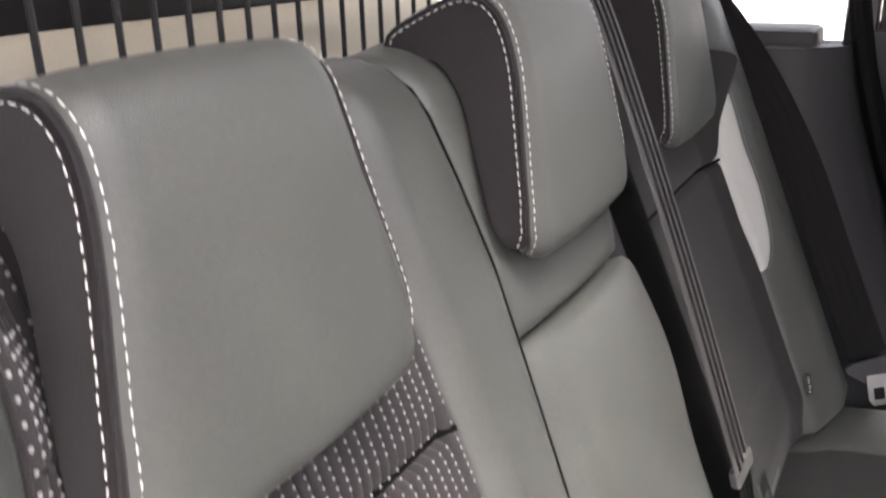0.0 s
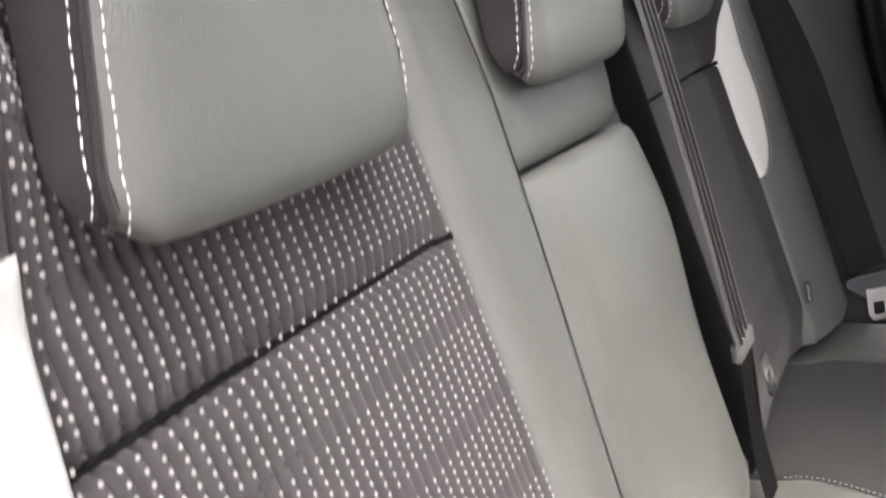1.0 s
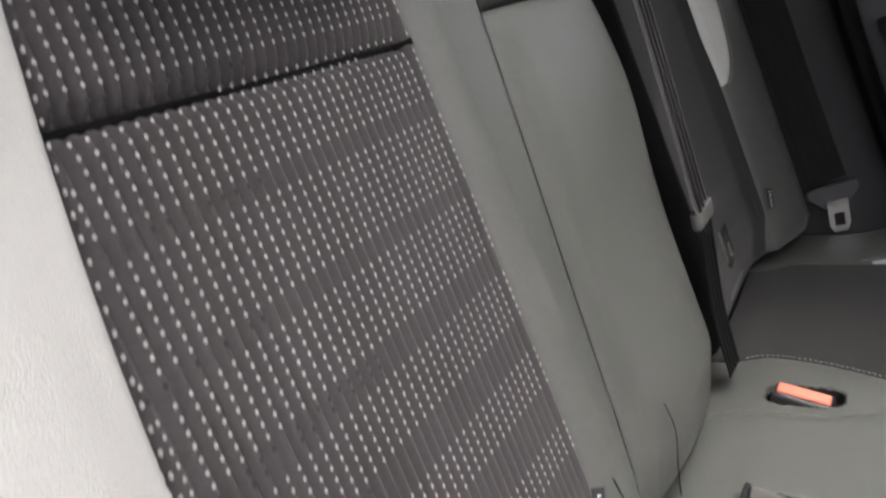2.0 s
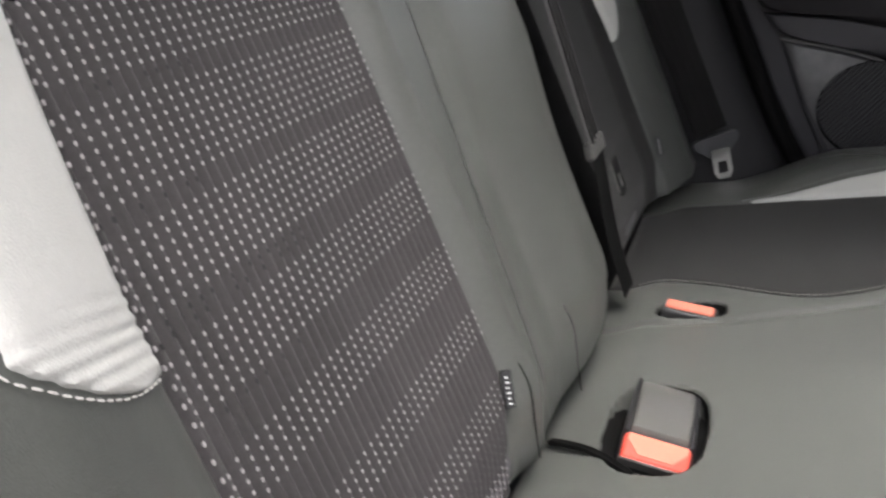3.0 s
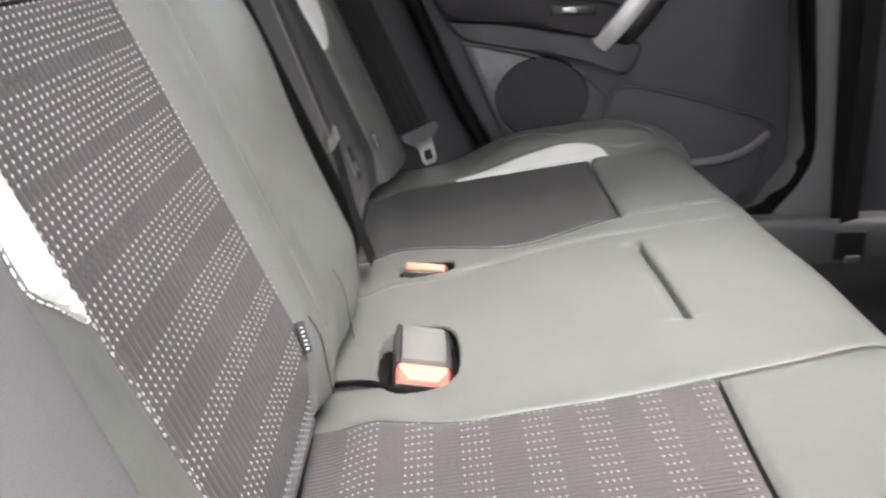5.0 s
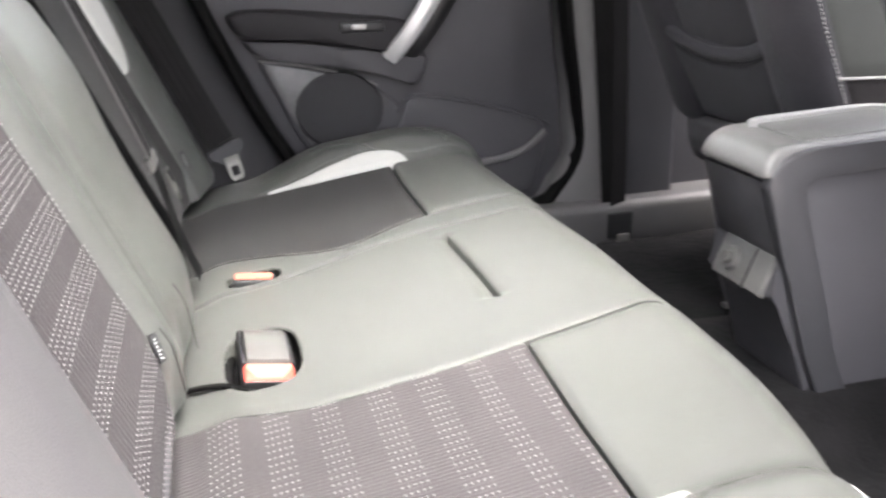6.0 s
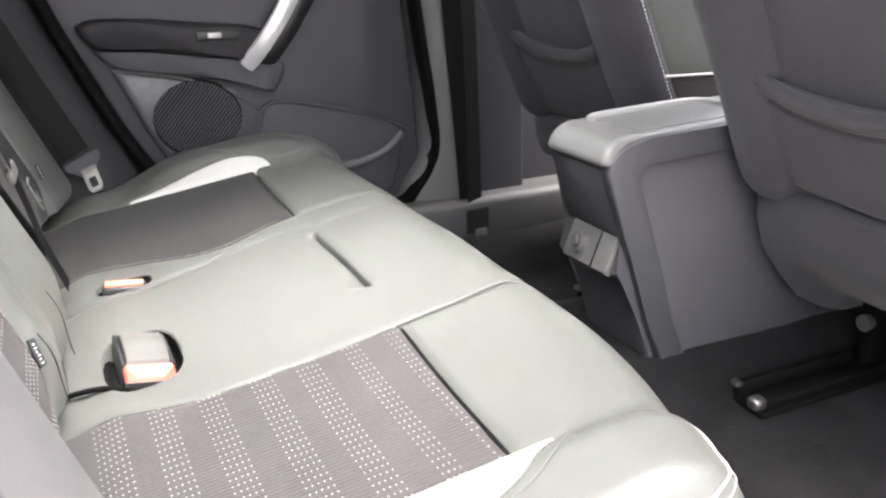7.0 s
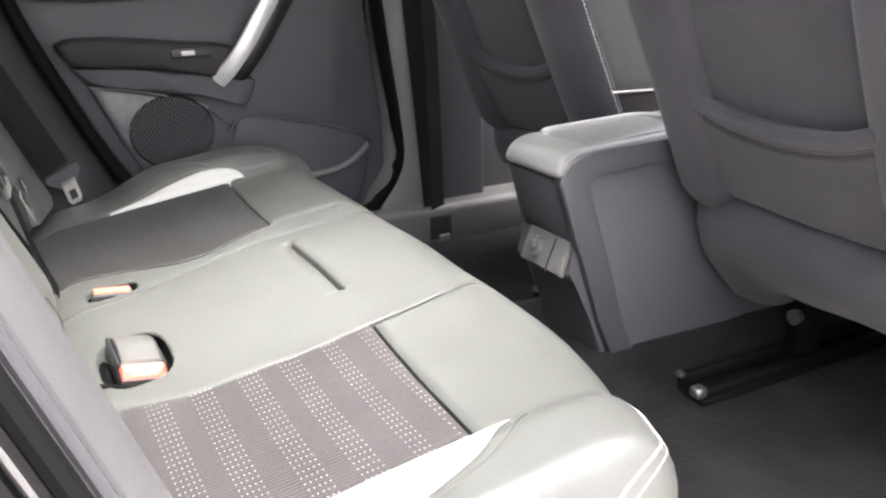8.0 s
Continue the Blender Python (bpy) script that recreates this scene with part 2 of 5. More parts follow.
def dots_bm(F, h, places, ru, rv, rise):
    """Small raised threads at places (u, v) on a surface."""
    vs, fs = [], []
    for u, v in places:
        k = len(vs)
        vs.append(F(u, v, h(u, v) + rise))
        for a in range(6):
            c, s = math.cos(a * math.pi / 3), math.sin(a * math.pi / 3)
            vs.append(F(u + ru * c, v + rv * s, h(u, v) - 0.0002))
        fs += [(k, k + 1 + a, k + 1 + (a + 1) % 6) for a in range(6)]
    me = bpy.data.meshes.new("threads")
    me.from_pydata([tuple(p) for p in vs], [], fs)
    bm = bmesh.new()
    bm.from_mesh(me)
    bpy.data.meshes.remove(me)
    return bm


# ---- rear seat backrest ----
RAKE = radians(22.6)
HINGE = Vector((-0.060, 0.0, 0.638))
UPB = Vector((-math.sin(RAKE), 0, math.cos(RAKE)))
OUTB = Vector((math.cos(RAKE), 0, math.sin(RAKE)))
TOPV = 0.575


def B(y, v, off):
    """Backrest surface: y across, v up the backrest, off its face; it rolls backwards over the top edge."""
    if v > TOPV - 0.03:
        a = (v - TOPV + 0.03) / 0.045
        rr = 0.045 + off
        return HINGE + UPB * (TOPV - 0.03 + rr * math.sin(min(a, 1.9))) + OUTB * (-0.045 + rr * math.cos(min(a, 1.9))) + Vector((0, y, 0))
    return HINGE + UPB * v + OUTB * off + Vector((0, y, 0))


def side_rise(y):
    """How far the outer bolster of a backrest stands out at y (both outer sides alike)."""
    q = y if y < YC else mirror(y)
    return 0.024 * smooth01(((0.190 if y < YC else 0.205) - q) / 0.07) + 0.020 * smooth01((0.145 - q) / 0.07) - (0.06 * smooth01((0.040 - q) / 0.05) if y < YC else 0.10 * smooth01((0.085 - q) / 0.10))


def rise_near(y, v):
    """The outer bolster beside the open door: it grows thicker and reaches further in beside the headrest."""
    k = smooth01((v / 0.60 - 0.60) / 0.3)
    return side_rise(y - 0.035 * k) + 0.032 * smooth01((v - 0.41) / 0.11) * smooth01((0.232 - y) / 0.042) * smooth01((y - 0.05) / 0.06)


SEAM = 0.376


def h_back(y, v):
    q = y if y < YC else mirror(y)
    h = rise_near(y, v) if y < YC else side_rise(y)
    h -= 0.002 * math.exp(-((q - 0.30) / 0.09) ** 2)          # the hollow of the seating face
    h += 0.014 * smooth01((q - 0.425) / 0.035)                  # the firmer strip next to the middle seat
    h += 0.012 * math.exp(-((v - 0.22) / 0.16) ** 2) * smooth01((q - 0.545) / 0.05)
    h -= 0.014 * smooth01((0.06 - v) / 0.06)
    if q < 0.43:
        h -= 0.009 * math.exp(-abs(v - SEAM) / (0.0075 if v > SEAM else 0.0035))      # pulled into the cross seam
    return h


RIB = 0.0081
RIB0 = 0.2215


def dot_y(q):
    """Where the rib q counted from the flat cloth comes to lie on the raised face."""
    y = q
    for _ in range(6):
        y = q - 1.05 * side_rise(y)
    return y


def h_rib(y, v):
    """The ribbed cloth: crests carry the dots; the valleys deepen towards the cross seam."""
    q = y + 1.05 * side_rise(y)
    deep = 0.0042 + 0.0058 * math.exp(-max(0, v - SEAM) / 0.012) * (1 if v > SEAM else math.exp((v - SEAM) / 0.004))
    return h_back(y, v) - deep * (0.5 - 0.5 * math.cos(2 * math.pi * (q - RIB0) / RIB)) ** 1.5


def edge_near(t):
    """The outer edge of the seating fabric along the backrest height (t 0..1), beside the open door."""
    return 0.157 + 0.032 * smooth01((t - 0.40) / 0.36)


def edge_far(t):
    """The same edge on the other seat, given as for a mirrored seat."""
    return 0.150 + 0.005 * smooth01((t - 0.38) / 0.12) - 0.032 * smooth01((t - 0.60) / 0.20) + 0.072 * smooth01((t - 0.785) / 0.06)


def inner_near(t):
    return 0.412 + 0.024 * smooth01(t / 0.16)


def strip_edge(v):
    """The seam between the leather strip and the middle seat, along the backrest height."""
    return float(np.interp(v, [0.0, 0.1, 0.2, 0.3, 0.38, 0.44, 0.50, 0.56, 0.64], [0.470, 0.486, 0.497, 0.510, 0.519, 0.525, 0.522, 0.515, 0.500]))


def backrest_outer(thing, near):
    """Fabric face, insert and outer bolster of one outer seat."""
    fl = (lambda y: y) if near else mirror
    F = (lambda u, v, o: B(fl(u), v, o))
    H = h_rib if near else h_back
    edge = edge_near if near else edge_far
    seam = 0.376
    lo_e = lambda t: edge(t * seam / 0.60)
    lo_i = lambda t: inner_near(t * seam / 0.60)
    hi_e = lambda t: edge((seam + t * (0.60 - seam)) / 0.60)
    hi_i = lambda t: inner_near((seam + t * (0.60 - seam)) / 0.60)
    nu = 300 if near else 84
    rows_lo = sorted(set([round(k / 70, 4) for k in range(71)] + [round(1 - 0.0035 * k, 4) for k in range(16)]))
    rows_hi = sorted(set([round(k / 44, 4) for k in range(45)] + [round(0.006 * k, 4) for k in range(24)]))
    part("seat_face_lower", pad_bm(F, lo_e, lo_i, 0.0, seam - 0.0005, H, nu, 60, 0.004, 0.006, even=True, T=rows_lo), FABRIC if near else FABRIC_SHADED, thing, "ribbed grey fabric with pale woven dots")
    part("seat_face_upper", pad_bm(F, hi_e, hi_i, seam + 0.0005, 0.62, H, nu, 40, 0.004, 0.006, even=True, T=rows_hi), FABRIC if near else FABRIC_SHADED, thing, "ribbed grey fabric with pale woven dots")
    places, dark = [], []
    for k in range(-9, 28):
        y = dot_y(RIB0 + RIB * k)
        for band in range(-5, 9):
            count = max(4, min(8, 6 + band))
            for j in range(10):
                v = 0.2265 + 0.0503 * band - 0.0053 * j + 0.02 * (y - 0.27)
                if not 0.010 < v < 0.60:
                    continue
                e0, e1 = edge(v / 0.60), inner_near(v / 0.60)
                if not e0 + 0.005 < y < e1 - 0.003 or abs(v - seam) < 0.0015:
                    continue
                if j < count and (near or v < 0.13):
                    places.append((y, v))
                elif near and j < 9 and y < 0.27 + 0.03 * math.sin(band * 2.1) and v > 0.19 and random.random() < 0.75:
                    dark.append((y + random.uniform(-0.0006, 0.0006), v))
    hv = lambda u, v: h_back(u, v) + 0.0004
    tagged(part("dot_weave", dots_bm(F, hv, places, 0.00105, 0.00125, 0.0004), DOTS if near else DOTS_SHADED, thing, "rows of pale woven dots"), kind="stuff")
    # dark dots set on the cloth for the shade in its holes
    if dark:
        tagged(part("weave_hole_shade", dots_bm(F, hv, dark, 0.0014, 0.0016, 0.0004), HOLES, thing, "dark dots for the shaded gaps between the woven rows"), kind="stuff")
    # black tube in the cross seam, for the shade down in it
    ends = edge(seam / 0.60) + 0.002, inner_near(seam / 0.60) - 0.001
    ln = [F(y, seam, h_back(fl(y), seam) - 0.0010) for y in [ends[0] + (ends[1] - ends[0]) * i / 40 for i in range(41)]]
    part("seam_shade", sweep_bm(ln, round_section(0.0021, 8), OUTB), RUBBER, thing, "black tube for the shade sunk in the cross seam")
    # pale insert and leather bolster beside the fabric
    low, high = 0.225, 0.448 if near else 0.470
    tip = lambda t: edge((low + t * (high - low)) / 0.60) - 0.001
    wide = (lambda t: 0.002 + min(0.20 * math.sqrt(t), 0.078) * (1 - t ** 7) ** 0.5) if near else (lambda t: 0.003 + 0.038 * math.sin(math.pi * t ** 0.85) ** 0.75)
    out_in = lambda t: tip(t) - wide(t)
    hp = lambda u, v: (rise_near(u, v) if near else side_rise(u)) + 0.003 - (0.0016 * math.exp(-((v - low - 0.022) / 0.016) ** 2) * (0.5 + 0.5 * math.sin((v - low + 0.16 * (u - 0.12)) * 2 * math.pi / 0.0062)) if near else 0)
    part("pale_insert", pad_bm(F, out_in, tip, low, high, hp, 16, 48, 0.004, 0.008, 0.012, T=[k / 150 for k in range(50)] + [1 / 3 + k / 60 for k in range(41)]), PALE, thing, "pale grey leather insert")
    hl = lambda u, v: rise_near(u, v) if near else side_rise(u)
    part("side_bolster", pad_bm(F, -0.005, lambda t: edge(t) - 0.0015, 0.0, 0.60, hl, 26, 60, 0.004, 0.008, 0.05), LEATHER, thing, "dark grey leather bolster")
    # seam threads along the insert and the fabric edge
    ln = [F(out_in(t) - 0.004, low + t * (high - low), hl(out_in(t) - 0.004, low + t * (high - low)) + 0.0012) for t in [0.0, 0.01, 0.03, 0.06, 0.1, 0.16, 0.24, 0.34, 0.46, 0.6, 0.75, 0.9]]
    part("insert_stitching", dash_bm(ln, OUTB, 0.0054, 0.0044, 0.00042), THREAD if near else GREYTHREAD, thing, "white seam stitching")
    if near:
        ln = [F(edge(v / 0.6) + 0.0012, v, h_back(edge(v / 0.6) + 0.0012, v) + 0.0006) for v in [0.01 + 0.03 * i for i in range(19)]]
        part("edge_stitching", dash_bm(ln, OUTB, 0.0081, 0.0028, 0.0008), DOTS, thing, "pale edge stitching")


def seat_tag(thing, y):
    bm = box_bm(-0.0012, 0.0012, -0.0042, 0.0042, -0.0135, 0.0135, 0.0006, 1)
    turn = Matrix.LocRotScale(B(y, 0.070, h_back(y, 0.070) + 0.005), Euler((0, -RAKE, radians(-48))), None)
    bmesh.ops.transform(bm, matrix=turn, verts=bm.verts)
    tag = part("seat_tag", bm, BLACKP, thing, "small black sewn tag with white print")
    bm = bmesh.new()
    for k in range(6):
        b = box_bm(0.0012, 0.0015, -0.0016, (0.0010, 0.0004, 0.0012, 0.0002, 0.0010, 0.0006)[k], -0.0102 + k * 0.0036, -0.0092 + k * 0.0036, 0)
        me = bpy.data.meshes.new("t")
        b.to_mesh(me)
        b.free()
        bm.from_mesh(me)
        bpy.data.meshes.remove(me)
    bmesh.ops.transform(bm, matrix=turn, verts=bm.verts)
    part("tag_print", bm, WHITE, thing, "white print bars", smooth=False)


SPLIT = 0.748
TILTED = Matrix(((OUTB.x, 0, UPB.x, HINGE.x), (0, 1, 0, 0), (OUTB.z, 0, UPB.z, HINGE.z), (0, 0, 0, 1)))
rear_seat = empty("rear_seat", (0, 0, 0), "grey leather rear bench seat with dotted fabric faces and pale inserts", "car seat")
back_wide = part("backrest", box_bm(-0.085, -0.012, -0.005, SPLIT - 0.004, 0.0, 0.585, 0.02, 3, TILTED), PLASTIC, rear_seat, "wide backrest in grey leather and dotted fabric")
back_narrow = part("backrest", box_bm(-0.085, -0.012, SPLIT + 0.008, mirror(-0.005), 0.0, 0.585, 0.02, 3, TILTED), PLASTIC, rear_seat, "narrow backrest in grey leather and fabric")
backrest_outer(back_wide, True)
backrest_outer(back_narrow, False)
seat_tag(back_wide, 0.428)
seat_tag(back_narrow, 1.116)
# strips beside the middle seat
part("inner_strip", pad_bm(B, lambda t: inner_near(t) + 0.001, lambda t: strip_edge(0.64 * t), 0.0, 0.64, h_back, 44, 50, 0.0085, 0.016), LEATHER, back_wide, "grey leather strip")
# far strip: its black colour stands for the shade between the backrests
part("inner_strip", pad_bm(B, SPLIT + 0.012, lambda t: mirror(inner_near(t)) - 0.001, 0.0, 0.64, lambda u, v: h_back(u, v) - 0.030 * smooth01((0.828 - u) / 0.05), 16, 50, 0.009, 0.02), RUBBER, back_narrow, "strip coloured black for the shade in the gap between the backrests")


def h_mid(y, v):
    w = (y - 0.64) / 0.105
    return 0.009 + 0.012 * max(0, 1 - w * w) - 0.014 * smooth01((0.06 - v) / 0.06) + 0.010 * math.exp(-((v - 0.30) / 0.08) ** 2) * smooth01((y - 0.51) / 0.04)


def h_midtop(y, v):
    w = (y - 0.64) / 0.105
    return 0.012 + 0.006 * max(0, 1 - w * w) - 0.008 * math.exp(-((v - 0.376) / 0.03) ** 2)


# thin black line sunk in the strip's crease to draw its shade
line = [B(strip_edge(v) + 0.0008, v, h_back(strip_edge(v), v) - 0.0048) for v in [0.004 + 0.0155 * i for i in range(41)]]
part("strip_seam_shade", sweep_bm(line, round_section(0.0009, 6), OUTB), RUBBER, back_wide, "black line for the shade in the strip crease")
mid_l = lambda t: strip_edge(0.38 * t) + 0.0015
part("middle_face_lower", pad_bm(B, mid_l, SPLIT - 0.008, 0.0, lambda s: 0.383 - 0.005 * s, h_mid, 44, 56, 0.0095, 0.018), LEATHER, back_wide, "grey leather middle seat face")
part("middle_face_upper", pad_bm(B, lambda t: strip_edge(0.384 + 0.256 * t) + 0.0015, SPLIT - 0.008, lambda s: 0.386 - 0.005 * s, 0.64, h_midtop, 40, 44, 0.0095, 0.018), LEATHER, back_wide, "grey leather middle seat face")
# slits at the foot of the strip, for the child seat hooks
for y in (0.448, 0.545):
    line = [B(y + 0.002 * math.sin(k), 0.004 + 0.0075 * k, h_back(y, 0.004 + 0.0075 * k) + (0.008 if y > 0.53 else 0.001)) for k in range(11)]
    part("hook_slit", sweep_bm(line, round_section(0.00055, 6, 0.0005), OUTB), RUBBER, back_wide, "dark slit")

# ---- headrests ----
PROFILE = [(0.024, 0.437), (0.031, 0.435), (0.037, 0.440), (0.0425, 0.455), (0.0495, 0.488), (0.058, 0.53), (0.063, 0.558), (0.064, 0.578),
           (0.057, 0.593), (0.040, 0.601), (0.015, 0.603), (-0.008, 0.602), (-0.022, 0.598), (-0.027, 0.592), (-0.020, 0.586), (-0.004, 0.583),
           (0.010, 0.577), (0.020, 0.564), (0.024, 0.54), (0.022, 0.50), (0.020, 0.46)]


def headrest(y0, label, half=0.0965, lift=0.0, crest=0.0):
    thing = empty("headrest", HINGE + UPB * (0.58 + lift) + OUTB * -0.03 + Vector((0, y0, 0)), label, "headrest", "rear headrests")
    outlined = [(a, 0, b + lift + crest * smooth01((b - 0.55) / 0.04)) for a, b in PROFILE]
    P = smooth_line(outlined + outlined[:1], 73)[:-1]
    front = 47                                     # cover runs from the tip over the face and the top to the rear lobe
    H = lambda y, p: HINGE + UPB * p.z + OUTB * p.x + Vector((0, y, 0))
    mid = Vector((0.028, 0, 0.555 + lift))

    def crown(p, k, s):
        """Swell of the cover at side position s (-1..1), and a taper of the width towards the tip."""
        n = Vector((p.x - 0.0, 0, (p.z - 0.54 - lift) * 0.35)).normalized()
        corner = Vector((0, 0, (0.016 if s > 0 else 0.008) * smooth01((abs(s) - 0.74) / 0.26) ** 2 * smooth01((0.480 + lift - p.z) / 0.035)))
        return p + corner + n * 0.004 * (1 - s * s) - n * 0.006 * smooth01((abs(s) - 0.86) / 0.14)

    def width(p):
        return half - 0.023 * smooth01((p.z - 0.44 - lift) / 0.14) - 0.003 * smooth01((0.45 + lift - p.z) / 0.015)

    def cover(s0, s1, n, drop=0.0):
        bm = bmesh.new()
        rows = []
        for k in range(front + 1):
            p = P[k]
            w = width(p)
            row = []
            for i in range(n + 1):
                s = s0 + (s1 - s0) * i / n
                e = min(abs(s - s0), abs(s1 - s)) * w
                q = crown(p, k, s)
                n2 = (q - mid).normalized()
                q = q - n2 * (0.002 * (1 - min(1, e / 0.003)) ** 2)
                row.append(bm.verts.new(H(y0 + s * w, q)))
            rows.append(row)
        for a, b in zip(rows, rows[1:]):
            for i in range(n):
                bm.faces.new((a[i], a[i + 1], b[i + 1], b[i]))
        return bm

    band = 0.058
    under(part("face_cover", cover(-1 + band, 1 - band, 18), LEATHER, None, "smooth grey leather cover"), thing)
    for sg in (-1, 1):
        under(part("edge_band", cover(sg * (1 - band), sg, 5) if sg > 0 else cover(-1, -1 + band, 5), SIDECLOTH, None, "dark piped edge band"), thing)
        # side cheek
        bm = bmesh.new()
        ring = [bm.verts.new(H(y0 + sg * (width(P[k]) - 0.0015), crown(P[k], k, sg))) for k in range(72)]
        flat = bm.faces.new(ring)
        bmesh.ops.inset_region(bm, faces=[flat], thickness=0.004, depth=0.0)
        for v in flat.verts:
            v.co.y += sg * 0.002
        bmesh.ops.triangulate(bm, faces=[flat])
        under(part("side_cheek", bm, SIDECLOTH, None, "dark fabric cheek"), thing)
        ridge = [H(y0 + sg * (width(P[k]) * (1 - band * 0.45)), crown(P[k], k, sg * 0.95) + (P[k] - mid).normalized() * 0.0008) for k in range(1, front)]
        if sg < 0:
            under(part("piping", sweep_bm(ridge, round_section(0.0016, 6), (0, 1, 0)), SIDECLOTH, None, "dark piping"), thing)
        for s in ((1 - band) - 0.02, 1.0):
            ln = [H(y0 + sg * (width(P[k]) * s + (0.001 if s == 1.0 else 0)), crown(P[k], k, sg * min(s, 0.99)) + (P[k] - mid).normalized() * (0.0012 if s < 1 else -0.001)) for k in range(1, front, 2)]
            if sg < 0 or s < 1.0:
                under(part("stitching", dash_bm(ln, (OUTB + Vector((0, sg * 0.4, 0))).normalized(), 0.0058, 0.0044, 0.00033), THREAD, None, "white stitching"), thing)
    # rear cover
    bm = bmesh.new()
    rows = []
    for k in list(range(front, 72)) + [0]:
        p = P[k]
        rows.append([bm.verts.new(H(y0 + s * width(p), crown(p, k, s))) for s in [-1 + i / 16 for i in range(33)]])
    for a, b in zip(rows, rows[1:]):
        for i in range(32):
            bm.faces.new((a[i], a[i + 1], b[i + 1], b[i]))
    under(part("rear_cover", bm, SIDECLOTH, None, "dark fabric rear"), thing)
    for dy in (-0.05, 0.05):
        line = [H(y0 + dy, Vector((-0.045, 0, 0.60))), H(y0 + dy, Vector((-0.045, 0, 0.50)))]
        under(part("post", sweep_bm(line, round_section(0.006, 10), (0, 1, 0)), CHROME, None, "steel post"), thing)
    return thing


headrest(0.2985, "grey leather headrest with white double stitching, lowered on the backrest", 0.0945)
headrest(0.633, "grey leather middle headrest with white double stitching", 0.105, 0.0, 0.009)
headrest(0.972, "grey leather headrest with white double stitching beside the belt", 0.102, 0.0, 0.009)

# ---- rear seat cushion ----
SLOPE = radians(7.4)
FRONT = 0.055       # radius of the front roll


def s_front(y):
    q = y if y < YC else mirror(y)
    return 0.382 - (0.098 if y < YC else 0.016) * max(0.0, (0.36 - q) / 0.36) ** 2


def C(x, y, off):
    """Cushion surface: x forward, rolled down over the front edge."""
    s0 = s_front(y)
    ex, ez = Vector((math.cos(SLOPE), 0, math.sin(SLOPE))), Vector((-math.sin(SLOPE), 0, math.cos(SLOPE)))
    o = Vector((0, y, 0.632))
    if x <= s0:
        return o + ex * x + ez * off
    a = (x - s0) / FRONT
    amax = radians(100)
    r = FRONT + off
    if a <= amax:
        return o + ex * (s0 + r * math.sin(a)) + ez * (-FRONT + r * math.cos(a))
    d = ex * math.cos(amax) - ez * math.sin(amax)
    return o + ex * (s0 + r * math.sin(amax)) + ez * (-FRONT + r * math.cos(amax)) + d * (x - s0 - amax * FRONT)


def h_cush(x, y):
    q = y if y < YC else mirror(y)
    fx = smooth01((x - 0.30) / 0.10)
    h = (0.034 if y < YC else 0.038) * smooth01((0.158 - q) / 0.065) * smooth01((x - 0.02) / 0.17) * (1 - (0.62 if y < YC else 0.42) * fx) - 0.10 * smooth01((0.045 - q) / 0.06) ** 2
    h += 0.002 * math.exp(-((q - 0.42) / 0.05) ** 2) * smooth01((x - 0.03) / 0.12)
    h -= 0.004 * math.exp(-((q - 0.28) / 0.09) ** 2) * (1 - fx)
    h -= 0.010 * smooth01((-0.02 - x) / 0.05)
    return h


def h_crib(x, y):
    return h_cush(x, y) + (0.0014 if y < YC else 0.0004) * (0.5 + 0.5 * math.cos(2 * math.pi * y / 0.0049))


cushion = part("cushion", box_bm(-0.08, 0.30, 0.03, mirror(0.03), 0.44, 0.60, 0.02, 2), PLASTIC, rear_seat, "one-piece bench cushion")
END = 0.62
CXY = lambda u, v, o: C(v, u, o)               # u across, v forward


def seam_in(x):
    """The curved seam between an outer seat and the middle, mirrored on the far side."""
    return 0.402 + 0.030 * smooth01((0.06 - x) / 0.13) + 0.012 * smooth01((x - 0.15) / 0.15) + 0.018 * smooth01((x - 0.25) / 0.2)


def seam_other(x):
    """The seam on the far seat, given as for a mirrored seat; its fabric bulges towards the middle."""
    return 0.431 + 0.052 * math.exp(-((x - 0.13) / 0.09) ** 2)


def rim_at(x):
    """Where the outer bolster of the cushion meets the seat face and the front band."""
    return 0.1485 - 0.004 * smooth01((x - 0.1) / 0.13) - 0.015 * smooth01((x - 0.235) / 0.035) + 0.005 * math.exp(-((x - 0.325) / 0.025) ** 2)


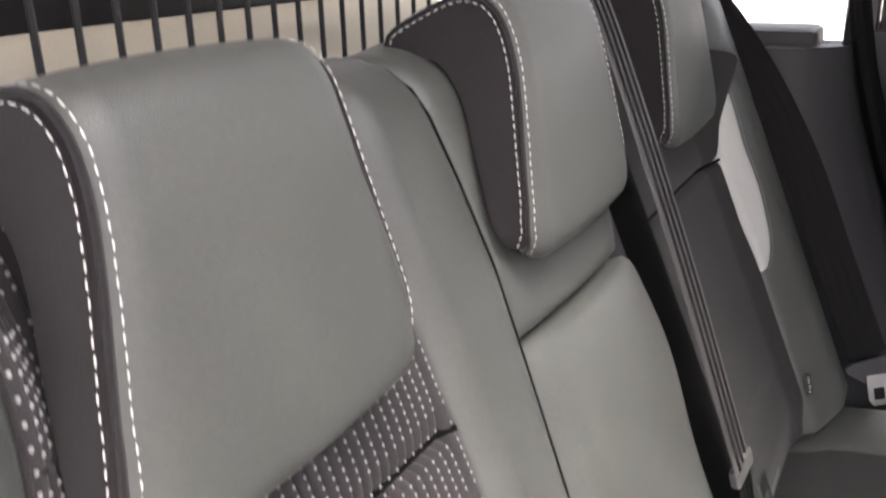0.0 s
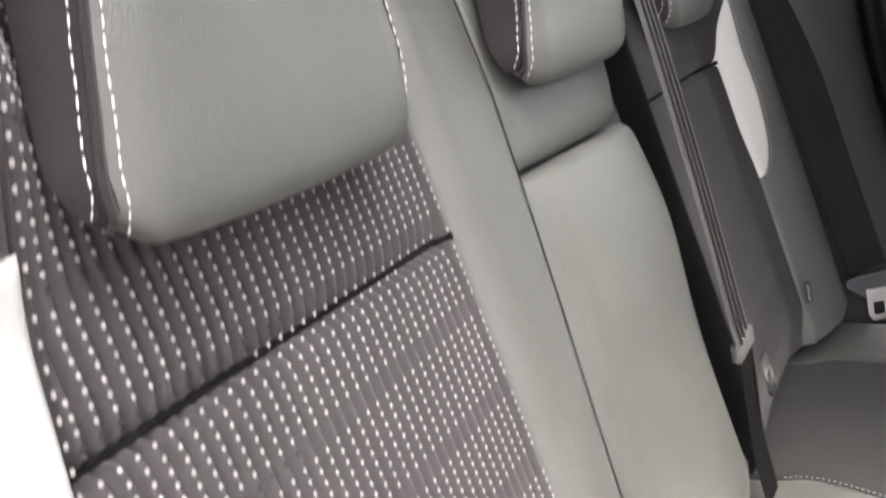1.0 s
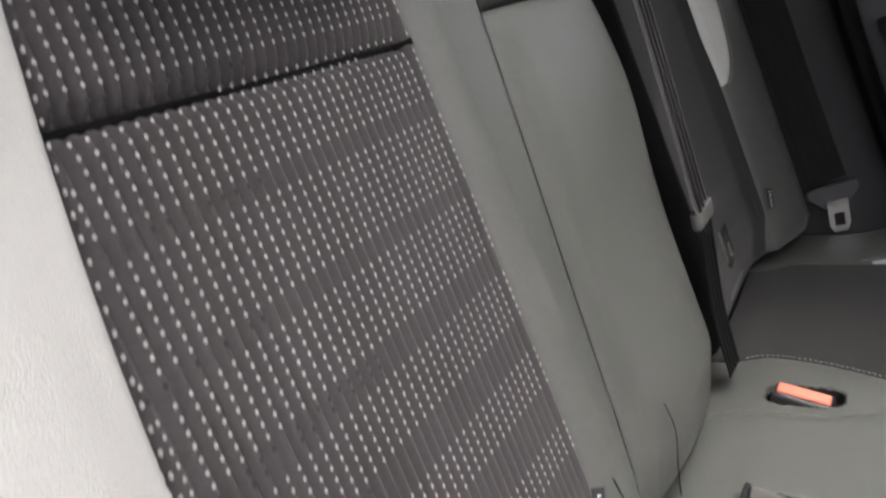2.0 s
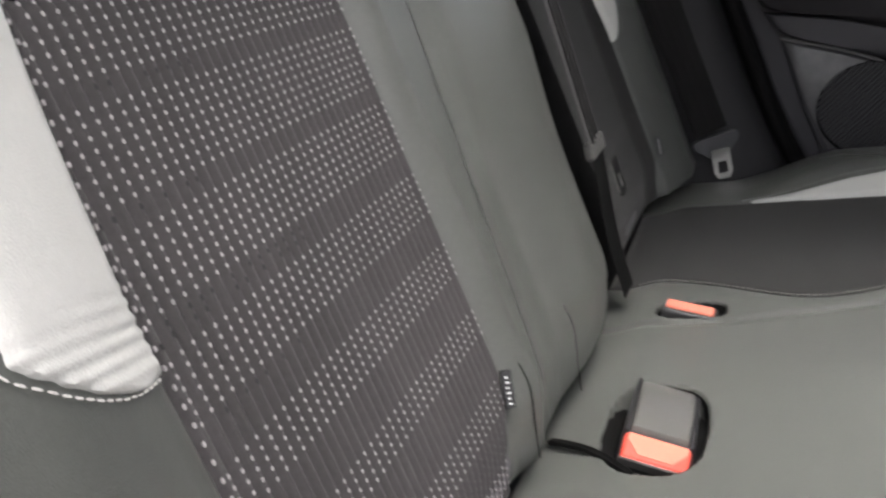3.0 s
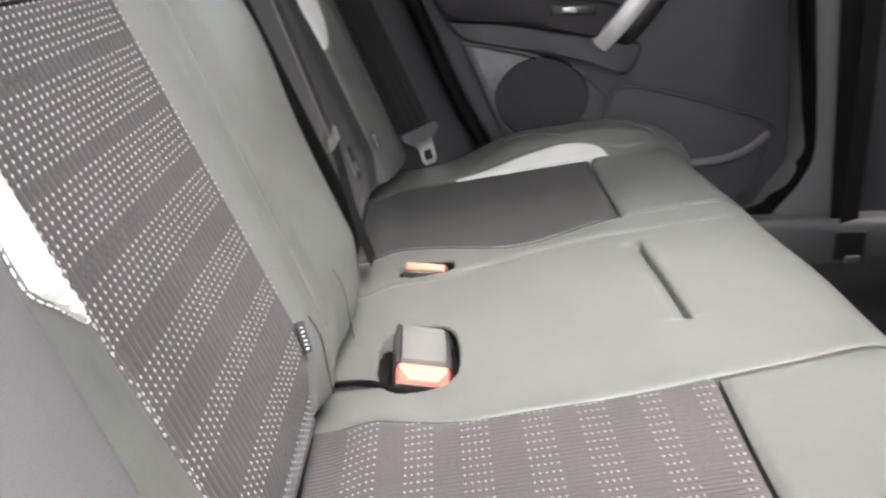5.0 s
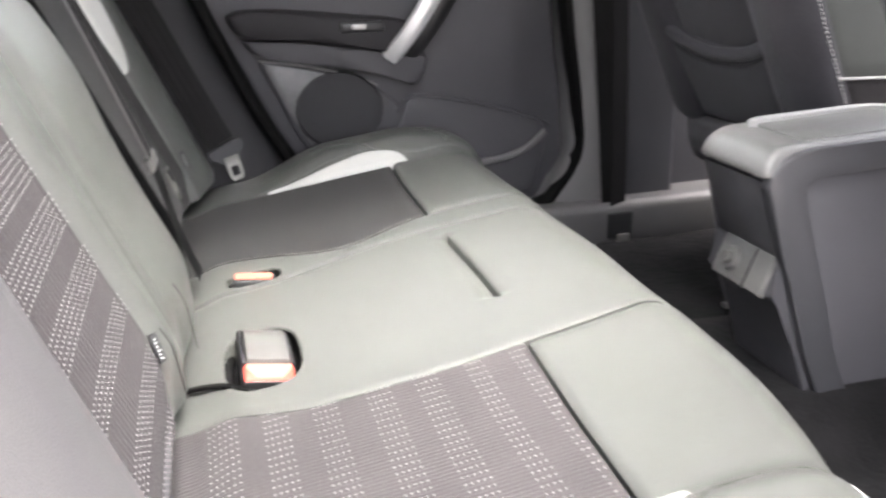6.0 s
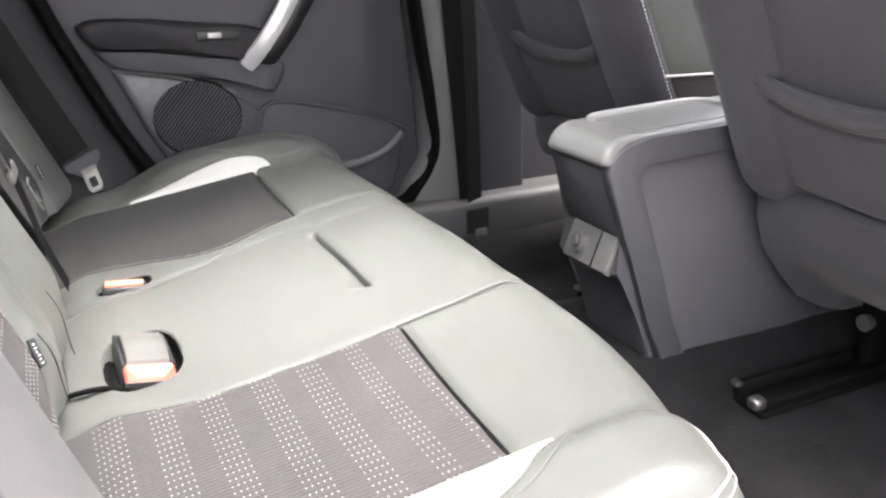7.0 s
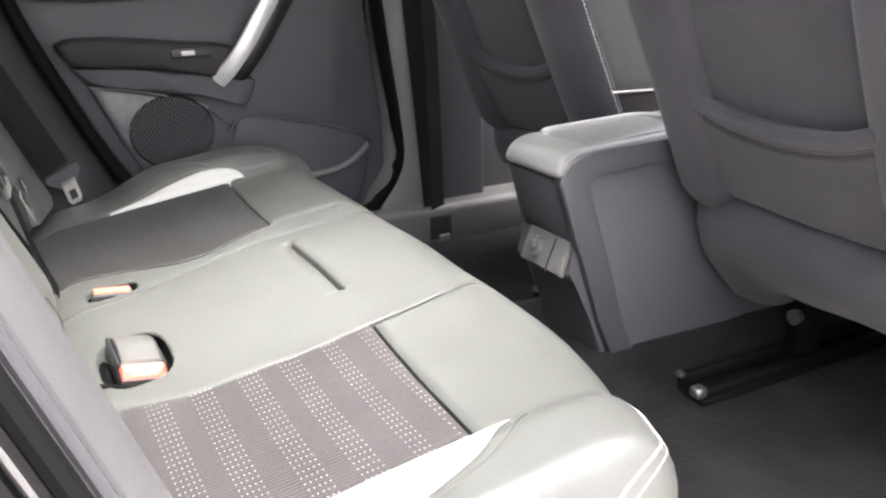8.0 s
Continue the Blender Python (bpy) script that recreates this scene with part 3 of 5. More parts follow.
for near in (True, False):
    fl = (lambda y: y) if near else mirror
    F = (lambda u, v, o, fl=fl: C(v, fl(u), o))
    HR = (lambda u, v, fl=fl: h_crib(v, fl(u)))
    HP = (lambda u, v, fl=fl: h_cush(v, fl(u)))
    x0, x1 = -0.085, 0.262
    seam = seam_in if near else seam_other
    fab_in = lambda t: seam(x0 + (x1 - x0) * t)
    fab_out = lambda t: 0.150 - 0.004 * t
    front = (lambda s: 0.2425 + 0.0135 * s) if near else (lambda s: 0.275 - 0.010 * s)
    part("seat_face", pad_bm(F, fab_out, fab_in, x0, front, HR, 400 if near else 264, 44, 0.005, 0.012, even=True), FABRIC if near else FABRIC_SHADED, cushion, "ribbed grey fabric with bands of pale dots")
    places = []
    y = 0.1519
    while y < 0.43:
        x = -0.06
        while x < front((y - 0.146) / 0.27) - 0.005:
            ph = ((x + 0.004) / 0.0475) % 1.0
            if ph < 0.62 - 0.9 * max(0, x) and y < seam(x) - 0.004 and near:
                places.append((y, x))
            x += 0.0050
        y += 0.0098
    if places:
        tagged(part("dot_weave", dots_bm(F, lambda u, v: HP(u, v) + 0.0012, places, 0.0013, 0.0012, 0.0006), DOTSC, cushion, "bands of pale woven dots"), kind="stuff")
    # leather front band
    in_f = lambda t: seam(0.266 + (END - 0.266) * t)
    part("front_band", pad_bm(F, lambda t: rim_at(0.266 + (END - 0.266) * t), in_f, lambda s: front(s) + 0.004, END, HP, 30, 50, 0.005, 0.012, edges="dr"), LEATHER, cushion, "grey leather front band")
    # outer bolster
    part("side_bolster", pad_bm(F, -0.02, lambda t: rim_at(x0 + (END - x0) * t), x0, END, HP, 26, 60, 0.002, 0.006, 0.02), LEATHER, cushion, "grey leather bolster")
    ins_in = lambda t: 0.1485 - 0.002 * t
    ins_out = (lambda t: float(np.interp(0.04 + 0.236 * t, [0.04, 0.07, 0.11, 0.15, 0.18, 0.205, 0.222, 0.238, 0.25, 0.262, 0.276], [0.147, 0.090, 0.066, 0.063, 0.069, 0.078, 0.087, 0.099, 0.109, 0.121, 0.138]))) if near else (lambda t: 0.1475 - 0.030 * min(1.0, t / 0.72) ** 0.85 * (1 - t ** 9) ** 0.5)
    hi = lambda u, v, fl=fl: h_cush(v, fl(u)) + 0.0035
    part("pale_insert", pad_bm(F, ins_out, ins_in, 0.04 if near else 0.062, 0.276 if near else 0.306, hi, 14, 40, 0.003, 0.006, 0.012), PALE, cushion, "pale grey leather insert")
    ln = [F(ins_out(t) - 0.004, 0.05 + 0.240 * t, HP(ins_out(t) - 0.004, 0.05 + 0.240 * t) + 0.0008) for t in [i / 16 for i in range(17)]]
    part("insert_piping", sweep_bm(smooth_line(ln, 50), round_section(0.0013, 6), (0, 0, 1)), LEATHER, cushion)
    # seam thread along the inner edge of the fabric
    if not near:
        ln = [F(seam(x) - 0.003, x, HP(seam(x) - 0.003, x) - 0.0004) for x in [-0.05 + 0.0155 * i for i in range(20)]]
        part("seam_stitching", dash_bm(ln, (0, 0, 1), 0.0052, 0.0034, 0.0005), GREYTHREAD, cushion, "grey seam stitching")
    # bolster seam, and the stitched welt along the outer edge
    ln = [F(y, x, HP(y, x) + 0.0006) for x, y in ((0.268, 0.128), (0.262, 0.121), (0.250, 0.108), (0.238, 0.098), (0.222, 0.086), (0.205, 0.077), (0.180, 0.068), (0.15, 0.062))]
    part("bolster_seam", sweep_bm(smooth_line(ln, 40), round_section(0.0013, 6), (0, 0, 1)), LEATHER, cushion, "leather welt")
    ln = [F(y, x, HP(y, x) + 0.0008) for x, y in ((0.384, 0.118), (0.378, 0.096), (0.365, 0.068), (0.350, 0.044), (0.332, 0.026), (0.304, 0.013), (0.265, 0.006), (0.20, 0.004))]
    # the near welt is coloured pale to draw the highlight along it
    part("edge_welt", sweep_bm(smooth_line(ln, 50), round_section(0.0009, 6), (0, 0, 1)), PALE if near else LEATHER, cushion, "leather welt")
    ln = [F(y - 0.0045, x + 0.0035, HP(y - 0.0045, x + 0.0035) + 0.0006) for x, y in ((0.384, 0.118), (0.378, 0.096), (0.365, 0.068), (0.350, 0.044), (0.332, 0.026), (0.304, 0.013), (0.265, 0.006), (0.20, 0.004))]
    part("edge_stitching", dash_bm(smooth_line(ln, 40), (0, 0, 1), 0.0042, 0.0034, 0.0004), THREAD, cushion, "white stitching")


def well_at(x, y, cx, cy, a, b):
    """1 inside a rounded hollow round a buckle, 0 outside."""
    r = (abs((x - cx) / a) ** 2.8 + abs((y - cy) / b) ** 2.8) ** (1 / 2.8)
    return smooth01((1.03 - r) / 0.08)


def h_centre(u, v):
    slit = (0.012 * math.exp(-((v - 0.267) / 0.0022) ** 2) + 0.005 * math.exp(-((v - 0.262) / 0.012) ** 2)) * smooth01((u - 0.520) / 0.012) * smooth01((0.745 - u) / 0.012)
    ridge = 0.0025 * math.exp(-((u - seam_far(v)) / 0.005) ** 2)
    bulge = 0.004 * math.exp(-((u - 0.61) / 0.10) ** 2) * smooth01((v - 0.03) / 0.15)
    well = 0.024 * well_at(v, u, 0.0085, 0.527, 0.0390, 0.065) + 0.016 * well_at(v, u, 0.015, 0.755, 0.034, 0.020)
    return h_cush(v, u) - slit + bulge - ridge - well


def seam_far(x):
    return 0.722 + 0.055 * smooth01((x - 0.0) / 0.25)


cen0 = lambda t: seam_in(-0.085 + (END + 0.085) * t) + 0.001
cen1 = lambda t: mirror(seam_other(-0.085 + (END + 0.085) * t) + 0.001)
rows_at = sorted(set([round((x + 0.085) / (END + 0.085), 5) for x in [-0.085 + (END + 0.085) * i / 90 for i in range(91)] + [0.250 + 0.0009 * i for i in range(36)] + [-0.036 + 0.002 * i for i in range(48)]]))
part("middle_face", pad_bm(CXY, cen0, cen1, -0.085, END, h_centre, 150, 150, 0.0018, 0.014, T=rows_at), LEATHER, cushion, "smooth grey leather middle face")

# ---- belts and buckles ----
def strap(name, pts, w, mat, parent, flat, n=40, t=0.0012, label=""):
    return part(name, sweep_bm(smooth_line(pts, n), strap_section(w, t), flat), mat, parent, label)


def tongue_bm(w, l):
    """A flat belt tongue with a slot, lying in its local x (along) and y (across) plane."""
    bm = bmesh.new()
    outer = [(0, -w / 2), (l * 0.8, -w / 2), (l, -w * 0.3), (l, w * 0.3), (l * 0.8, w / 2), (0, w / 2)]
    inner = [(l * 0.42, -w * 0.24), (l * 0.80, -w * 0.24), (l * 0.80, -w * 0.1), (l * 0.80, w * 0.1), (l * 0.80, w * 0.24), (l * 0.42, w * 0.24)]
    for z in (-0.0012, 0.0012):
        a = [bm.verts.new((x, y, z)) for x, y in outer]
        b = [bm.verts.new((x, y, z)) for x, y in inner]
        for k in range(6):
            bm.faces.new((a[k], a[(k + 1) % 6], b[(k + 1) % 6], b[k]))
    v = list(bm.verts)
    for k in range(6):
        bm.faces.new((v[k], v[(k + 1) % 6], v[12 + (k + 1) % 6], v[12 + k]))
        bm.faces.new((v[6 + k], v[6 + (k + 1) % 6], v[18 + (k + 1) % 6], v[18 + k]))
    return bm


def aim(place, along, face):
    a = Vector(along).normalized()
    f = Vector(face)
    f = (f - a * f.dot(a)).normalized()
    return Matrix((( a.x, f.cross(a).x, f.x, place[0]), (a.y, f.cross(a).y, f.y, place[1]), (a.z, f.cross(a).z, f.z, place[2]), (0, 0, 0, 1)))


def moved(bm, m):
    bmesh.ops.transform(bm, matrix=m, verts=bm.verts)
    return bm


belt = empty("seat_belt", (0, 0, 0), "grey middle seat belt hanging down the backrest with its tongue", "seat belt", "rear seat belts")
strap("webbing", [(-0.305, 0.772, 1.225), (-0.262, 0.768, 1.222), (-0.234, 0.765, 1.19), (-0.156, 0.759, 0.995), (-0.089, 0.762, 0.800)], 0.049, WEBG, belt,
      (1.0, -0.02, 0.35), label="grey ribbed webbing")
# dark lines laid on the belt for the shade between its ribs
for dy in (-0.013, 0.0, 0.013):
    strap("rib_shade", [(-0.260, 0.768 + dy, 1.223), (-0.2325, 0.765 + dy, 1.1905), (-0.1545, 0.759 + dy, 0.9955), (-0.0875, 0.762 + dy, 0.801)], 0.0035, WEB, belt, (1.0, -0.02, 0.35), label="dark line for the shade between webbing ribs")
# lower length of the same belt, blackened for the shade it hangs in
strap("webbing", [(-0.086, 0.766, 0.785), (-0.068, 0.768, 0.70), (-0.050, 0.772, 0.640)], 0.036, RUBBER, belt, (1.0, -0.12, 0.35), 16, label="dark webbing")
d = Vector((0.20, 0.10, -0.93))
m = aim((-0.090, 0.765, 0.795), d, (1.0, -0.12, 0.3))
part("tongue_cover", moved(box_bm(-0.008, 0.010, -0.022, 0.022, -0.004, 0.005, 0.003, 3), m), BUCKLE, belt, "grey tongue cover")
part("tongue", moved(tongue_bm(0.024, 0.040), aim((-0.074, 0.782, 0.778), (0.30, 0.12, -0.9), (1.0, -0.05, 0.3))), CHROME, belt, "steel tongue plate")

belt = empty("seat_belt", (0, 0, 0), "dark outer rear seat belt with steel tongue beside the door", "seat belt", "rear seat belts")
strap("webbing", [(-0.36, 1.225, 1.27), (-0.27, 1.242, 1.185), (-0.191, 1.255, 1.085), (-0.120, 1.256, 0.965), (-0.060, 1.252, 0.83), (-0.004, 1.248, 0.705)], 0.050, WEB, belt, (0.35, -0.92, 0.15), 30, label="dark webbing")
m = aim((0.004, 1.246, 0.690), (0.30, 0.02, -0.95), (0.35, -0.92, 0.15))
bm = bmesh.new()
shape = [(-0.012, -0.030), (-0.008, -0.035), (0.002, -0.034), (0.010, -0.022), (0.020, -0.015), (0.020, 0.015), (0.010, 0.022), (0.002, 0.034), (-0.008, 0.035), (-0.012, 0.030)]
lo, hi = [bm.verts.new((x, y, -0.004)) for x, y in shape], [bm.verts.new((x, y, 0.004)) for x, y in shape]
bm.faces.new(lo[::-1])
bm.faces.new(hi)
for k in range(10):
    bm.faces.new((lo[k], lo[(k + 1) % 10], hi[(k + 1) % 10], hi[k]))
bmesh.ops.bevel(bm, geom=bm.edges[:], offset=0.0015, segments=2, affect="EDGES")
part("tongue_cover", moved(bm, m), FRAMEP, belt, "grey plastic tongue cover")
part("tongue", moved(tongue_bm(0.028, 0.046), aim((0.010, 1.244, 0.682), (0.22, 0.02, -0.97), (0.35, -0.92, 0.15))), CHROME, belt, "steel tongue plate")

def buckle(place, tall, label):
    thing = empty("belt_buckle", place, label, "seat belt buckle", "belt buckles")
    x, y, z = place
    up = SLOPE
    R = Matrix.Translation(Vector(place)) @ Euler((0, -up, 0)).to_matrix().to_4x4()
    S = R @ Euler((0, radians(17), radians(1))).to_matrix().to_4x4() if tall else R @ Euler((0, radians(12), radians(-5))).to_matrix().to_4x4()
    # black dish over the leather recess, for the shade inside it
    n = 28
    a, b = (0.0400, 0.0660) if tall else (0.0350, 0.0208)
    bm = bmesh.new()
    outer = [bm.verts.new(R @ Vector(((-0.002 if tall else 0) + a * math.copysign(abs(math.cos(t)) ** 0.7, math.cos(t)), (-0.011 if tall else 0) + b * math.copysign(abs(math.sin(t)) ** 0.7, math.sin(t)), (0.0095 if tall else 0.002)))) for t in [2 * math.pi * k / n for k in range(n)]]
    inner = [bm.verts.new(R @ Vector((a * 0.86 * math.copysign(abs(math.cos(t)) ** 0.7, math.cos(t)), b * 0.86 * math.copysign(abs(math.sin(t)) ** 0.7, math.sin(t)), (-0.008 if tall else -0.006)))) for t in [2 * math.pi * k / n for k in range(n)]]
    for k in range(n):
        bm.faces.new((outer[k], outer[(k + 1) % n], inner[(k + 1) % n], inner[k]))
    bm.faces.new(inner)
    under(part("recess", bm, RUBBER, None, "black dish for the shade in the buckle recess"), thing)
    if tall:
        # housing leaning towards the outer seat, with the button on its end
        under(part("shell", moved(box_bm(-0.0270, 0.0280, -0.050, 0.050, -0.012, 0.010, 0.005, 3), S), BLACKP, None, "black buckle shell"), thing)
        bm = bmesh.new()
        sec = [(-0.0285, 0.0125), (-0.0270, 0.0160), (-0.016, 0.0195), (0.0, 0.0215), (0.022, 0.0215), (0.040, 0.0185), (0.051, 0.0125), (0.055, 0.004), (0.055, -0.004), (-0.0285, -0.004)]
        rows = []
        for xx, k in ((-0.0215, 0.0), (-0.0207, 0.0008), (-0.0195, 0.0014), (0.0195, 0.0014), (0.0207, 0.0008), (0.0215, 0.0)):
            rows.append([bm.verts.new(S @ Vector((xx, yy, zz - 0.0014 + (k if zz > 0 else 0)))) for yy, zz in sec])
        m = len(sec)
        for r, q in zip(rows, rows[1:]):
            for k in range(m):
                bm.faces.new((r[k], r[(k + 1) % m], q[(k + 1) % m], q[k]))
        bm.faces.new(rows[0])
        bm.faces.new(rows[-1])
        for side in (-1, 1):
            under(part("side_wall", moved(box_bm(side * 0.0245 - 0.0022, side * 0.0245 + 0.0022, -0.034, 0.052, -0.010, 0.0150, 0.002, 2), S), BLACKP, None, "black side wall"), thing)
        under(part("gap", moved(box_bm(-0.0225, 0.0225, -0.0335, -0.0275, -0.008, 0.0105, 0.001, 1), S), RUBBER, None, "black gap"), thing)
        under(part("cover", bm, BUCKLE, None, "smooth grey buckle cover"), thing)
        b = under(part("button", moved(box_bm(-0.0250, 0.0250, -0.0135, 0.0100, -0.004, 0.004, 0.003, 3),
                                       S @ Matrix.Translation((0, -0.043, 0.0075)) @ Euler((radians(22), 0, 0)).to_matrix().to_4x4()), RED, None, "orange red release button"), thing)
        bm = bmesh.new()
        q = S @ Matrix.Translation((0, -0.043, 0.0075)) @ Euler((radians(22), 0, 0)).to_matrix().to_4x4()
        shape = [(-0.0225, 0.009), (0.0225, 0.009), (0.0225, 0.003), (0.013, -0.009), (-0.013, -0.009), (-0.0225, 0.003)]
        lo = [bm.verts.new(q @ Vector((p[0], p[1], 0.0040))) for p in shape]
        hi = [bm.verts.new(q @ Vector((p[0] * 0.98, p[1] * 0.98, 0.0046))) for p in shape]
        for k in range(6):
            bm.faces.new((lo[k], lo[(k + 1) % 6], hi[(k + 1) % 6], hi[k]))
        bm.faces.new(hi)
        under(part("button_face", bm, RED2, b, "pale orange button face", smooth=False), thing)
        under(part("button_lip", moved(box_bm(-0.0255, 0.0255, -0.0155, -0.0132, -0.006, 0.0042, 0.001, 1), q), BUCKLE, None, "grey lip"), thing)
    else:
        under(part("shell", moved(box_bm(-0.0265, 0.0265, -0.014, 0.012, -0.012, 0.006, 0.004, 3), S), BLACKP, None, "black buckle shell"), thing)
        b = under(part("button", moved(box_bm(-0.0235, 0.0235, -0.0055, 0.0055, -0.003, 0.004, 0.0025, 3),
                                       S @ Matrix.Translation((0, -0.005, 0.007)) @ Euler((radians(25), 0, 0)).to_matrix().to_4x4()), RED2, None, "orange red release button"), thing)
    return thing


buckle((0.0105, 0.538, 0.622), True, "grey buckle with an orange red button standing in the seat crease")
buckle((0.014, 0.755, 0.630), False, "buckle with an orange red button sunk in the cushion")
# short black strip for the shaded leather fold from seat crease to buckle
belt = empty("fold_shade", (0, 0, 0), "short black strip for the shaded leather fold from the seat crease to the buckle", "strap")
strap("webbing", [(-0.070, 0.505, 0.618), (-0.052, 0.495, 0.6245), (-0.034, 0.486, 0.628), (-0.018, 0.478, 0.627), (-0.002, 0.474, 0.621)], 0.0065, RUBBER, belt, (0, 0, 1), 14, 0.004)

# ---- floor and sills ----
def slab(name, x0, x1, y0, y1, z0, z1, mat, label, category, bevel=0.006, kind="structure"):
    return tagged(mesh_object(name, box_bm(x0, x1, y0, y1, z0, z1, bevel), mat), label, category, kind=kind)


def carpet():
    bm = bmesh.new()
    nx, ny = 60, 50
    rows = []
    for i in range(nx + 1):
        x = 0.20 + 1.5 * i / nx
        row = []
        for j in range(ny + 1):
            y = -0.02 + 1.31 * j / ny
            tunnel = 0.055 * smooth01((0.20 - abs(y - YC)) / 0.07)
            z = 0.420 + tunnel + 0.006 * noise.noise(Vector((x * 7, y * 7, 0))) + 0.003 * noise.noise(Vector((x * 23, y * 23, 3)))
            row.append(bm.verts.new((x, y, z)))
        rows.append(row)
    for a, b in zip(rows, rows[1:]):
        for j in range(ny):
            bm.faces.new((a[j], a[j + 1], b[j + 1], b[j]))
    return bm


tagged(mesh_object("floor", carpet(), CARPET), "charcoal carpet of the car floor, slightly dusty", "carpet", kind="structure")
slab("floor_pan", -1.0, 2.2, -0.06, mirror(-0.06), 0.30, 0.40, PLASTIC, "dark steel floor under the carpet", "car floor")
tagged(mesh_object("sill", box_bm(0.60, 1.60, 1.27, 1.40, 0.40, 0.505, 0.02, 3), APERTURE), "grey plastic sill trim under the far doors", "sill trim", kind="structure")
tagged(mesh_object("sill_near", box_bm(0.30, 1.60, -0.13, -0.01, 0.36, 0.42, 0.015, 3), TRIM), "grey plastic sill trim at the open door", "sill trim", kind="structure")

# ---- far rear door ----
DOOR = 1.358
door = empty("rear_door", (0.35, DOOR, 0.75), "closed rear door with charcoal plastic lining", "car door")


def hang(ob, thing):
    return under(ob, thing)


def plate_bm(outline, y0, y1, bulge=0.0, bevel=0.0):
    """A panel in the door plane: a closed outline [(x, z), ...] between y1 (outer) and y0 (facing the cabin), with a rolled rim."""
    bm = bmesh.new()
    cx = sum(p[0] for p in outline) / len(outline)
    cz = sum(p[1] for p in outline) / len(outline)
    n = len(outline)
    rings = []
    for k, y in ((1.0, y1), (1.0, y0 + bevel), (None, y0 + bevel * 0.3), (None, y0)):
        if k is None:
            e = bevel * (0.35 if y > y0 else 1.0)
            ring = []
            for x, z in outline:
                d = math.hypot(x - cx, z - cz) or 1
                ring.append(bm.verts.new((x + (cx - x) * e / d, y, z + (cz - z) * e / d)))
            rings.append(ring)
        else:
            rings.append([bm.verts.new((x, y, z)) for x, z in outline])
    for sc in (0.66, 0.33) if bulge else ():
        rings.append([bm.verts.new((cx + (v.co.x - cx) * sc, y0 - bulge * (1 - sc * sc), cz + (v.co.z - cz) * sc)) for v in rings[3]])
    for a, b in zip(rings, rings[1:]):
        for k in range(n):
            bm.faces.new((a[k], a[(k + 1) % n], b[(k + 1) % n], b[k]))
    bm.faces.new(rings[-1])
    bm.faces.new(rings[0][::-1])
    return bm


def outline(pts, n=64):
    """A smooth closed outline through pts."""
    P = [(x, 0, z) for x, z in pts]
    q = smooth_line(P + [P[0]], n + 1)[:-1]
    return [(p.x, p.z) for p in q]


def sharp(pts, step=0.012):
    out = []
    for (x0, z0), (x1, z1) in zip(pts, pts[1:] + pts[:1]):
        k = max(1, int(math.hypot(x1 - x0, z1 - z0) / step))
        out += [(x0 + (x1 - x0) * i / k, z0 + (z1 - z0) * i / k) for i in range(k)]
    return out


door_edge = [(-0.07, 1.13), (-0.028, 0.99), (0.012, 0.885), (0.046, 0.815), (0.088, 0.72), (0.138, 0.635), (0.22, 0.54), (0.35, 0.49), (0.60, 0.49), (0.668, 0.53),
             (0.690, 0.60), (0.684, 0.72), (0.668, 0.86), (0.655, 0.98), (0.640, 1.13)]
hang(part("lining", plate_bm(sharp(door_edge, 0.03), DOOR, DOOR + 0.05, 0.0, 0.012), PLASTIC, None, "charcoal grained plastic lining"), door)
# upper shoulder of the lining
hang(part("shoulder", plate_bm(sharp([(-0.075, 1.125), (-0.02, 0.995), (0.10, 0.985), (0.30, 0.985), (0.645, 0.975), (0.635, 1.125)], 0.03), DOOR - 0.022, DOOR + 0.02, 0.004, 0.02), PLASTIC, None, "charcoal plastic shoulder"), door)
# armrest in two pieces
hang(part("armrest", plate_bm(outline([(0.030, 0.912), (0.06, 0.921), (0.14, 0.918), (0.25, 0.905), (0.355, 0.890), (0.372, 0.855), (0.36, 0.830), (0.27, 0.842), (0.15, 0.862), (0.065, 0.872), (0.038, 0.893)], 80), DOOR - 0.040, DOOR + 0.01, 0.0, 0.016), SOFT, None, "black soft armrest"), door)
hang(part("armrest_base", plate_bm(outline([(0.052, 0.868), (0.15, 0.862), (0.27, 0.845), (0.35, 0.826), (0.380, 0.818), (0.398, 0.822), (0.398, 0.800), (0.378, 0.768), (0.352, 0.775), (0.30, 0.791), (0.19, 0.812), (0.09, 0.835), (0.066, 0.850)], 90), DOOR - 0.024, DOOR + 0.01, 0.0, 0.012), PLASTIC, None, "charcoal armrest base"), door)
hang(part("window_switch", box_bm(0.232, 0.312, DOOR - 0.046, DOOR - 0.036, 0.874, 0.892, 0.004, 2), BLACKP, None, "black window switch"), door)
hang(part("switch_rocker", box_bm(0.252, 0.278, DOOR - 0.050, DOOR - 0.044, 0.879, 0.889, 0.002, 2), STEEL, None, "small bright rocker"), door)
# grab handle
grip = [Vector((0.322, 1.330, 0.822)), Vector((0.345, 1.312, 0.850)), Vector((0.378, 1.302, 0.895)), Vector((0.408, 1.300, 0.940)), Vector((0.440, 1.306, 0.985)), Vector((0.470, 1.330, 1.03))]
hang(part("grab_handle", sweep_bm(smooth_line([tuple(p) for p in grip], 40), [(-0.017, -0.002), (-0.015, 0.005), (-0.007, 0.009), (0.007, 0.009), (0.015, 0.005), (0.017, -0.002), (0.010, -0.010), (-0.010, -0.010)], (0.1, -1, 0.1)), SILVER, None, "satin silver grab handle"), door)
grip2 = [p + Vector((0.028, 0.022, -0.002)) for p in grip]
